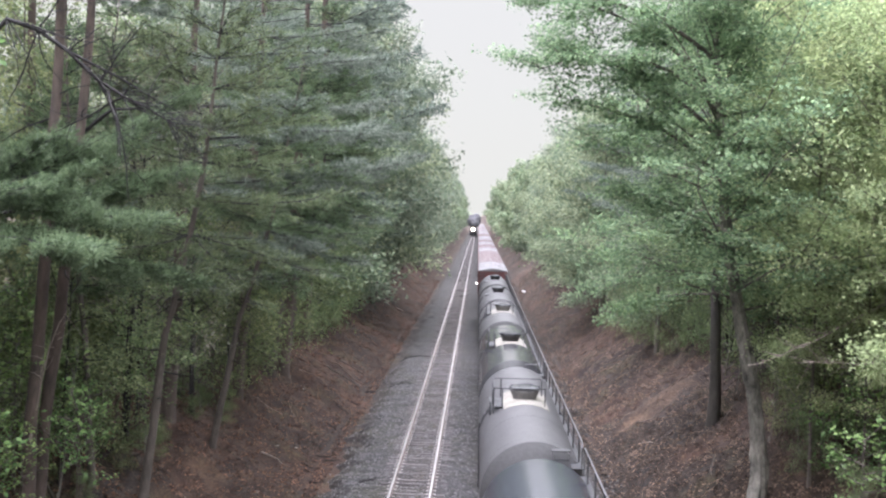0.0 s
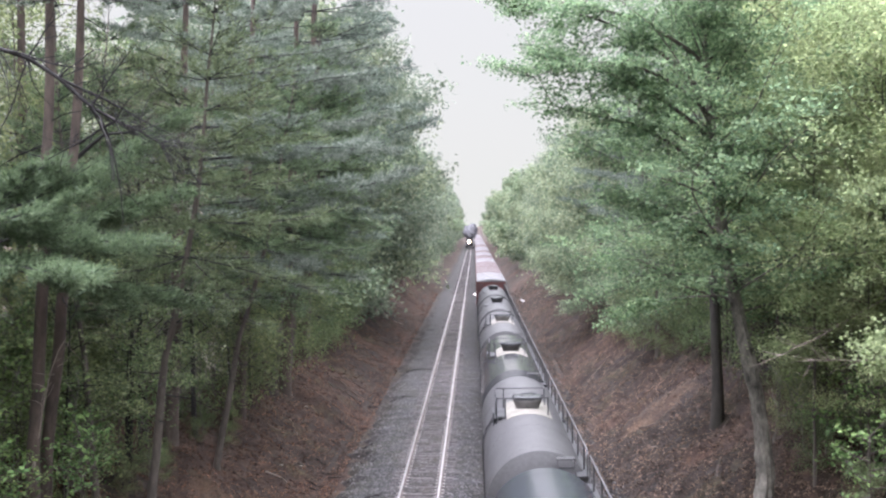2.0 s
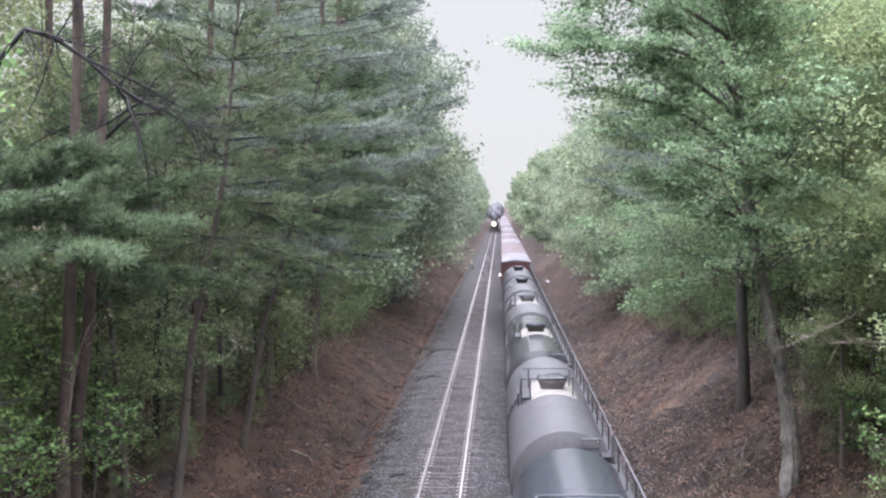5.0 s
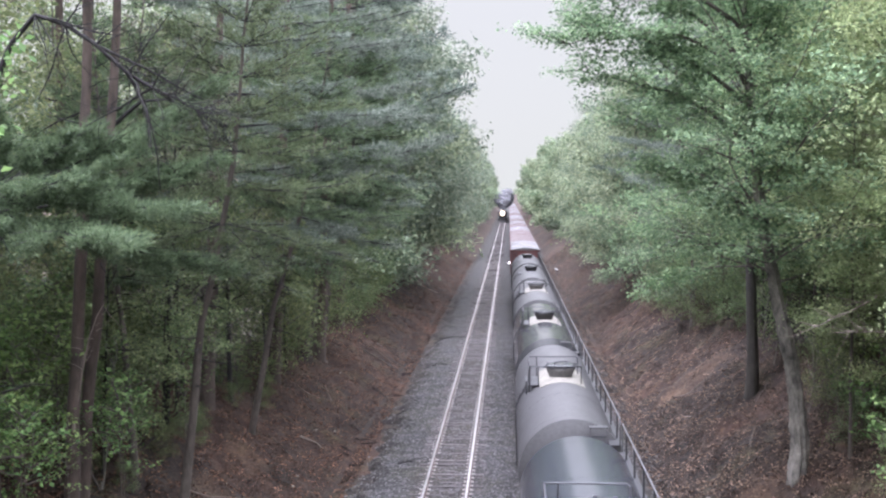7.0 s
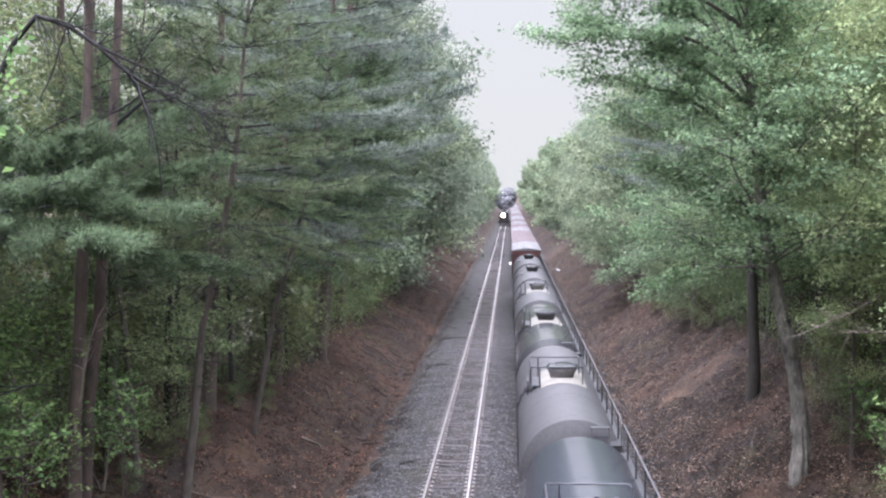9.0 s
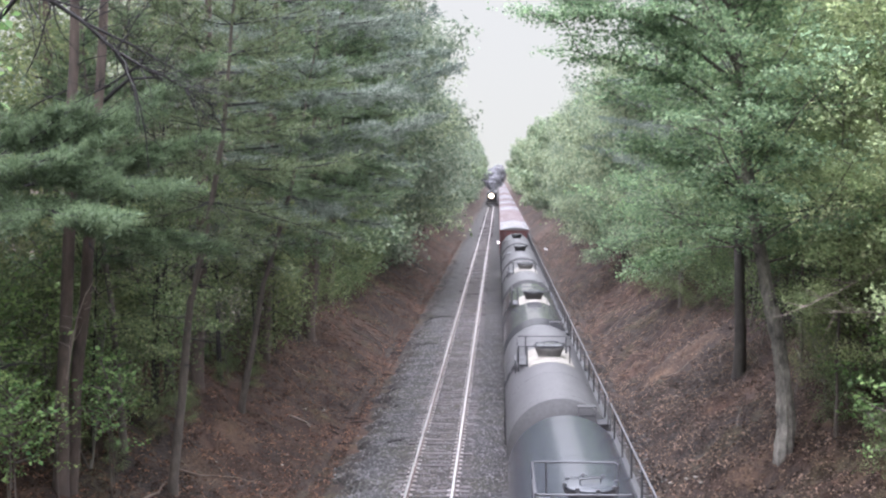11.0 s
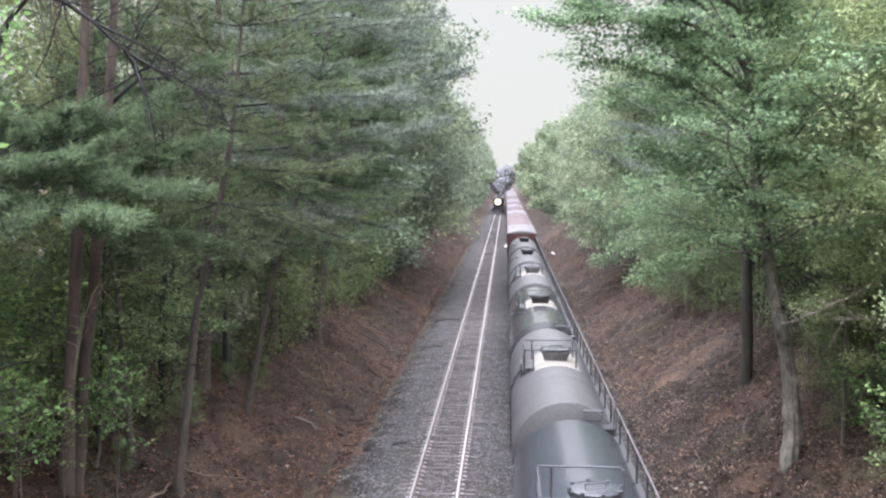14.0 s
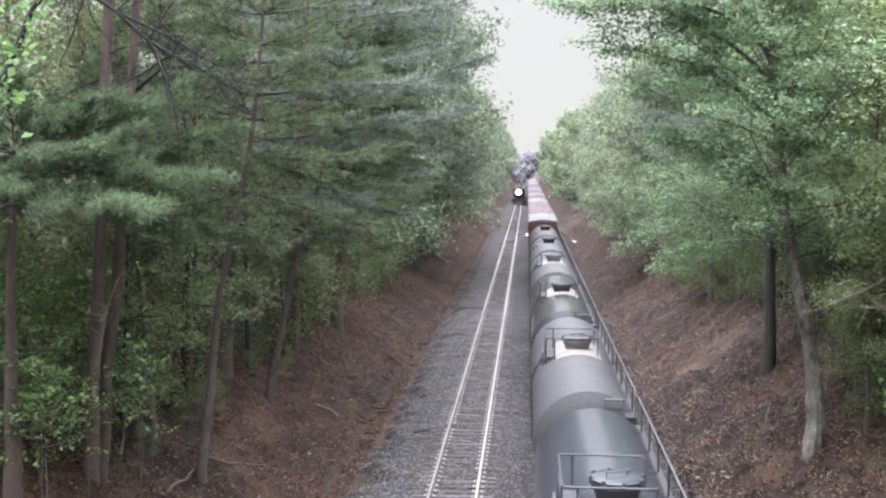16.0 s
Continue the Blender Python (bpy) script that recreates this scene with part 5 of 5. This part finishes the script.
far_oak = put(broadleaf("oak_tree", "distant leafy tree along the cutting", "oak tree", FAR, 61, 17, 0.28, 0.06, 5.4, 3200, 0.7, M_LEAF_SPRING, M_BARK, limbs=12, rise=(-6, 60), tuft=0.9, twigs=2, near=False), 13.2, 200, 0)
far_dull = put(broadleaf("forest_tree", "distant dull green tree along the cutting", "tree", FAR, 63, 21, 0.28, 0.06, 5.6, 3200, 0.7, M_LEAF_DULL, M_BARK, limbs=12, rise=(-4, 60), tuft=0.9, twigs=2, near=False), -10.0, 200, 0)
rng = random.Random(77)
for y in range(77, 200, 7):
    for sgn in (-1, 1):
        if y < 84 and sgn > 0:
            continue
        for row in range(2 if y < 125 else 1):
            if sgn < 0:
                x, q = -(8.6 + row * 5.5 + rng.uniform(-0.6, 1.0)), (rng.random() if row == 0 else 1.0)
                t = mid_pine if q < 0.3 else mid_oak if q < 0.6 else mid_dull
                x -= 1.3 if t is mid_oak else 0.0
            else:
                x, t = 14.9 + row * 6 + rng.uniform(-0.6, 1.2), (mid_oak if rng.random() < 0.75 else mid_dull)
            again(t, x, y + 3 + rng.uniform(-2, 2), rng.uniform(-40, 40) if t is mid_pine else rng.uniform(0, 360), rng.uniform(0.9, 1.12) * (0.93 if sgn > 0 and row == 0 else 1.28 if sgn < 0 and y < 130 else 1))
# low leafy growth at the foot of the trees
for y in range(58, 180, 9):
    again(mid_oak, -10.0 + rng.uniform(-0.5, 0.5), y + rng.uniform(-2, 2), rng.uniform(0, 360), rng.uniform(0.5, 0.64))
for y in range(62, 180, 10):
    again(mid_oak, 13.2 + rng.uniform(-0.4, 0.6), y + rng.uniform(-2, 2), rng.uniform(0, 360), rng.uniform(0.5, 0.62))
for y in range(16, 90, 6):
    for sgn in (-1, 1):
        for row in range(2):
            if sgn < 0 and rng.random() < (0.85 if y < 62 else 0.3):
                continue
            again(far_dull if rng.random() < (0.6 if sgn < 0 else 0.15) else far_oak, sgn * (18.5 + row * 6 + rng.uniform(-1.5, 1.5)) + (4 if sgn > 0 else 0), y + rng.uniform(-3, 3), rng.uniform(0, 360), rng.uniform(0.85, 1.15) * (0.62 if sgn < 0 and y < 76 else 1))
for y in range(206, 640, 10):
    for sgn in (-1, 1):
        t = (far_dull if rng.random() < 0.6 else far_oak) if sgn < 0 else (far_oak if rng.random() < 0.7 else far_dull)
        again(t, sgn * ((9.8 if sgn < 0 else 13.2) + rng.uniform(-1.0, 2.0)), y + rng.uniform(-3, 3), rng.uniform(0, 360), rng.uniform(0.9, 1.15) * (0.76 if sgn > 0 and t is far_dull else 1))

# unseen woods that close the cutting behind the viewpoint, added to dim tank ends
for y in range(-70, 6, 9):
    for sgn in (-1, 1):
        for row in range(2):
            again(far_dull if rng.random() < 0.6 else far_oak, (-11.5 if sgn < 0 else 15.0) + sgn * (6 * row + rng.uniform(0, 1.5)), y + rng.uniform(-3, 1), rng.uniform(0, 360), rng.uniform(0.9, 1.1))


# ---- unseen overbridge on which the camera is held, added to shade the tank ends ----
def overbridge():
    b = thing("overbridge", "plain concrete road bridge across the cutting, unseen, added to shade the tank ends", "bridge", kind="structure")
    deck = part("deck", Shape().box(2, -4.9, 8.35, 46, 9.0, 0.9, bev=0.05), M_CONCRETE, b, "concrete deck")
    for y in (-0.62, -9.18):
        part("parapet", Shape().box(2, y, 9.28, 46, 0.3, 0.95, bev=0.03), M_CONCRETE, deck)
    for x in (-8.5, 12.5):
        part("pier", Shape().box(x, -4.9, 3.7, 1.0, 8.0, 8.4, bev=0.1), M_CONCRETE, b)
    return b


overbridge()


# ---- litter on the banks ----
def litter_mesh(seed, n, x0, x1, y0, y1, size, paint):
    nrg = np.random.default_rng(seed)
    x, y = nrg.uniform(x0, x1, n), y0 + (y1 - y0) * nrg.uniform(0, 1, n) ** 2.0
    # few leaves lie on the bare clay
    keep = np.ones(n, dtype=bool)
    for cx, cy, r in ((11.4, 51.0, 1.7), (9.9, 50.0, 0.8), (10.3, 33.6, 0.6), (-7.1, 36.2, 0.7), (-6.9, 31.0, 0.8)):
        keep &= (np.hypot(x - cx, y - cy) > r) | (nrg.uniform(0, 1, n) < 0.25)
    x, y = x[keep], y[keep]
    c = np.stack([x, y, np.maximum(land(x, y), bed(x, y)) + 0.03], -1)
    return leaf_mesh("fallen_leaves", leaf_shapes(c, size, nrg, 0.01, flat=1.6, slim=0.7, corners=3), paint)


tagged(part("fallen_leaves", litter_mesh(1, 170000, -10.5, TOE_L + 0.7, 17, 170, 0.09, M_LITTER), None), "reddish brown fallen leaves on the bank", "fallen leaves", kind="stuff")
tagged(part("fallen_leaves", litter_mesh(2, 280000, TOE_R - 0.9, 15, 22, 170, 0.086, M_LITTER_TAN), None), "pale brown fallen leaves on the bank", "fallen leaves", kind="stuff")


def stick(x, y, length, turn, r, label, mat=None, seed=0):
    rg = random.Random(seed)
    dx, dy = math.cos(radians(turn)), math.sin(radians(turn))
    pts = []
    for k in range(6):
        px, py = x + dx * length * k / 5 + rg.gauss(0, 0.03 * length), y + dy * length * k / 5 + rg.gauss(0, 0.03 * length)
        pts.append((px, py, land_at(px, py) + r * 0.8 + 0.02))
    ob = thing("fallen_branch", label, "branch", "fallen branches on the banks", pose(0, 0, 0))
    part("wood", Shape().tube(pts, [r * (1 - 0.1 * k) for k in range(6)], 6), mat or M_DEADWOOD, ob, angle=70)
    return ob


stick(-7.9, 104.9, 3.8, 45, 0.10, "long pale fallen branch lying down the bank", seed=1)
stick(-8.9, 104, 1.6, 20, 0.10, "pale broken branch stub on the bank", seed=2)
stick(-6.2, 41.3, 0.9, 35, 0.045, "pale broken plank of wood among the leaves", seed=3)
stick(-7.4, 27.2, 1.3, 76, 0.05, "pale fallen limb at the foot of the leaning pine", M_STICK, seed=4)
stick(-7.1, 29.9, 4.6, 74, 0.03, "long brown fallen branch lying along the bank", M_STICK, seed=5)
stick(-7.8, 28.2, 0.8, 100, 0.014, "brown fallen stick among the leaves", M_BARK, seed=6)
rng = random.Random(5)
for k in range(14):
    stick(-rng.uniform(4.1, 5.2), rng.uniform(40, 64), rng.uniform(0.4, 0.9), rng.uniform(-20, 25), 0.03, "dark rotten stick at the edge of the ballast", M_BARK_DARK, 60 + k)
for k in range(4):
    stick(-6.9 + 0.25 * k, 64 + 1.2 * k, rng.uniform(1.4, 2.6), rng.uniform(-15, 60), 0.045, "brown fallen limb in a tangle on the bank", M_STICK if k % 2 else M_BARK, 80 + k)
rng = random.Random(8)
for k in range(34):
    west = k % 2 == 0
    x = -rng.uniform(5.2, 9.5) if west else rng.uniform(9.2, 14)
    stick(x, rng.uniform(26, 70), rng.uniform(0.5, 2.2), rng.uniform(0, 180), rng.uniform(0.015, 0.035), "thin fallen stick among the dead leaves", M_DEADWOOD if k % 3 == 0 else M_BARK, 10 + k)


def shoulder_stick(x, y, length, turn, seed):
    rg = random.Random(seed)
    ob = thing("fallen_branch", "dark broken branch lying on the ballast shoulder", "branch", "branches on the ballast")
    for j in range(3):
        a = radians(turn + rg.uniform(-25, 25))
        pts = [(x + math.cos(a) * length * (k / 4 - 0.2 * j) + rg.gauss(0, 0.04), y + math.sin(a) * length * (k / 4 - 0.2 * j) + rg.gauss(0, 0.1)) for k in range(5)]
        heights = bed(np.array([p for p, _ in pts]), np.array([q for _, q in pts]))
        part("stem", Shape().tube([(p, q, float(z) + 0.04) for (p, q), z in zip(pts, heights)], [0.03 - 0.004 * k for k in range(5)], 6), M_BARK_DARK, ob, angle=70)


for x, y, length, turn, seed in ((-2.9, 76, 2.4, 10, 1), (-3.0, 64, 2.0, 20, 2), (-1.95, 40.6, 0.45, 15, 3), (-3.6, 51, 1.0, 40, 4), (-2.7, 47.5, 0.7, 160, 5)):
    shoulder_stick(x, y, length, turn, seed)

board = thing("trackside_marker", "small white marker board on a short post", "marker board", at=pose(8.4, 136, land_at(8.4, 136) + 0.3))
part("post", Shape().box(0, 0, -0.02, 0.07, 0.07, 1.1), M_STEEL, board)
panel = part("panel", Shape().box(0, 0, 0, 0.5, 0.03, 0.24), M_SIGN, board, "tilted white panel")
panel.matrix_basis = pose(0, -0.07, 0.62, -25, 22, 0)


def stone_mesh(seed, r):
    b = bmesh.new()
    bmesh.ops.create_icosphere(b, subdivisions=1, radius=r)
    rg = random.Random(seed)
    for v in b.verts:
        v.co = Vector((v.co.x * rg.uniform(0.7, 1.3), v.co.y * rg.uniform(0.7, 1.3), v.co.z * rg.uniform(0.4, 0.8)))
    me = bpy.data.meshes.new("stone")
    b.to_mesh(me)
    b.free()
    return me


pale = [stone_mesh(k, 0.09) for k in range(3)]
for me in pale:
    me.materials.append(M_WHITE)
for k, (x, y) in enumerate(((-5.95, 43.4), (-5.44, 45.1), (-6.8, 55), (-7.0, 33), (-5.4, 36), (8.7, 35.6), (8.95, 35.2), (8.97, 34.4), (-5.5, 37.2), (8.3, 36.2))):
    ob = new("stone", pale[k % 3])
    ob.matrix_basis = pose(x, y, land_at(x, y) + 0.03, 0, 0, k * 50)
    tagged(ob, "small pale stone lying on the leaf litter", "stone", "pale stones")


# pale weathered scar on the tall pine's trunk
scar_mesh = stone_mesh(11, 0.09)
scar_mesh.materials.append(M_DEADWOOD)
scar = new("bark_scar", scar_mesh)
scar.matrix_basis = pose(-8.555, 25.07, 4.68, 0, 0, 24) @ Matrix.Diagonal((0.55, 0.35, 2.6, 1))
tagged(scar, "pale weathered scar on the trunk of a tall pine", "bark scar")


def loose_stones(seed, n, y0, y1):
    """Loose stones of the ballast: squashed octahedra, three corners a face."""
    nrg = np.random.default_rng(seed)
    x, y = nrg.uniform(-4.6, 8.4, n), y0 + (y1 - y0) * nrg.uniform(0, 1, n) ** 1.6
    c = np.stack([x, y, bed(x, y) + 0.01], -1)[:, None, None, :]
    o = np.array([(1, 0, 0), (0, 1, 0), (-1, 0, 0), (0, -1, 0), (0, 0, 0.8)], dtype=float)
    tri = o[np.array([(0, 1, 4), (1, 2, 4), (2, 3, 4), (3, 0, 4)])]
    s = nrg.uniform(0.025, 0.06, (n, 1, 1, 1)) * nrg.uniform(0.6, 1.4, (n, 1, 1, 3))
    a = nrg.uniform(0, 6.28, n)[:, None, None]
    r = np.stack([tri[..., 0] * np.cos(a) - tri[..., 1] * np.sin(a), tri[..., 0] * np.sin(a) + tri[..., 1] * np.cos(a), np.broadcast_to(tri[..., 2], (n, 4, 3))], -1)
    return leaf_mesh("loose_stones", (c + r * s).reshape(-1, 3, 3), M_STONE)


tagged(part("loose_stones", loose_stones(6, 14000, 21, 75), None), "loose grey stones on the ballast", "stones", kind="stuff")



# ---- what moves ----
TRAIN = [(0.0, 468.0), (2.5, 430.0), (5.0, 391.0), (7.5, 355.0), (10.0, 328.0), (12.5, 304.0), (14.5, 281.0), (16.0, 266.0)]


def motions():
    walk(LOCO, [(t, pose(0, y, 0)) for t, y in TRAIN])
    walk(TENDER, [(t, pose(0, y + 14.4, 0)) for t, y in TRAIN])
    for ob, off in COACHES:
        walk(ob, [(t, pose(0, y + off, 0)) for t, y in TRAIN])
    walk(SMOKE, [(t, pose(0, y, 0)) for t, y in TRAIN])
    # the plume swells and climbs as the engine works
    for ob, (x, y, z), turn, rise in PUFFS:
        rows = []
        for t in (0.0, 4.0, 8.0, 12.0, 16.0):
            g = 0.50 + 0.50 * t / 16
            rows.append((t, pose(x * g + 0.02 * t * rise, 2.8 + (y - 2.8) * g, 4.7 + (z - 5.1) * g + 0.03 * t * rise, turn * t / 8, turn * t / 5, 0)))
        walk(ob, rows)


motions()
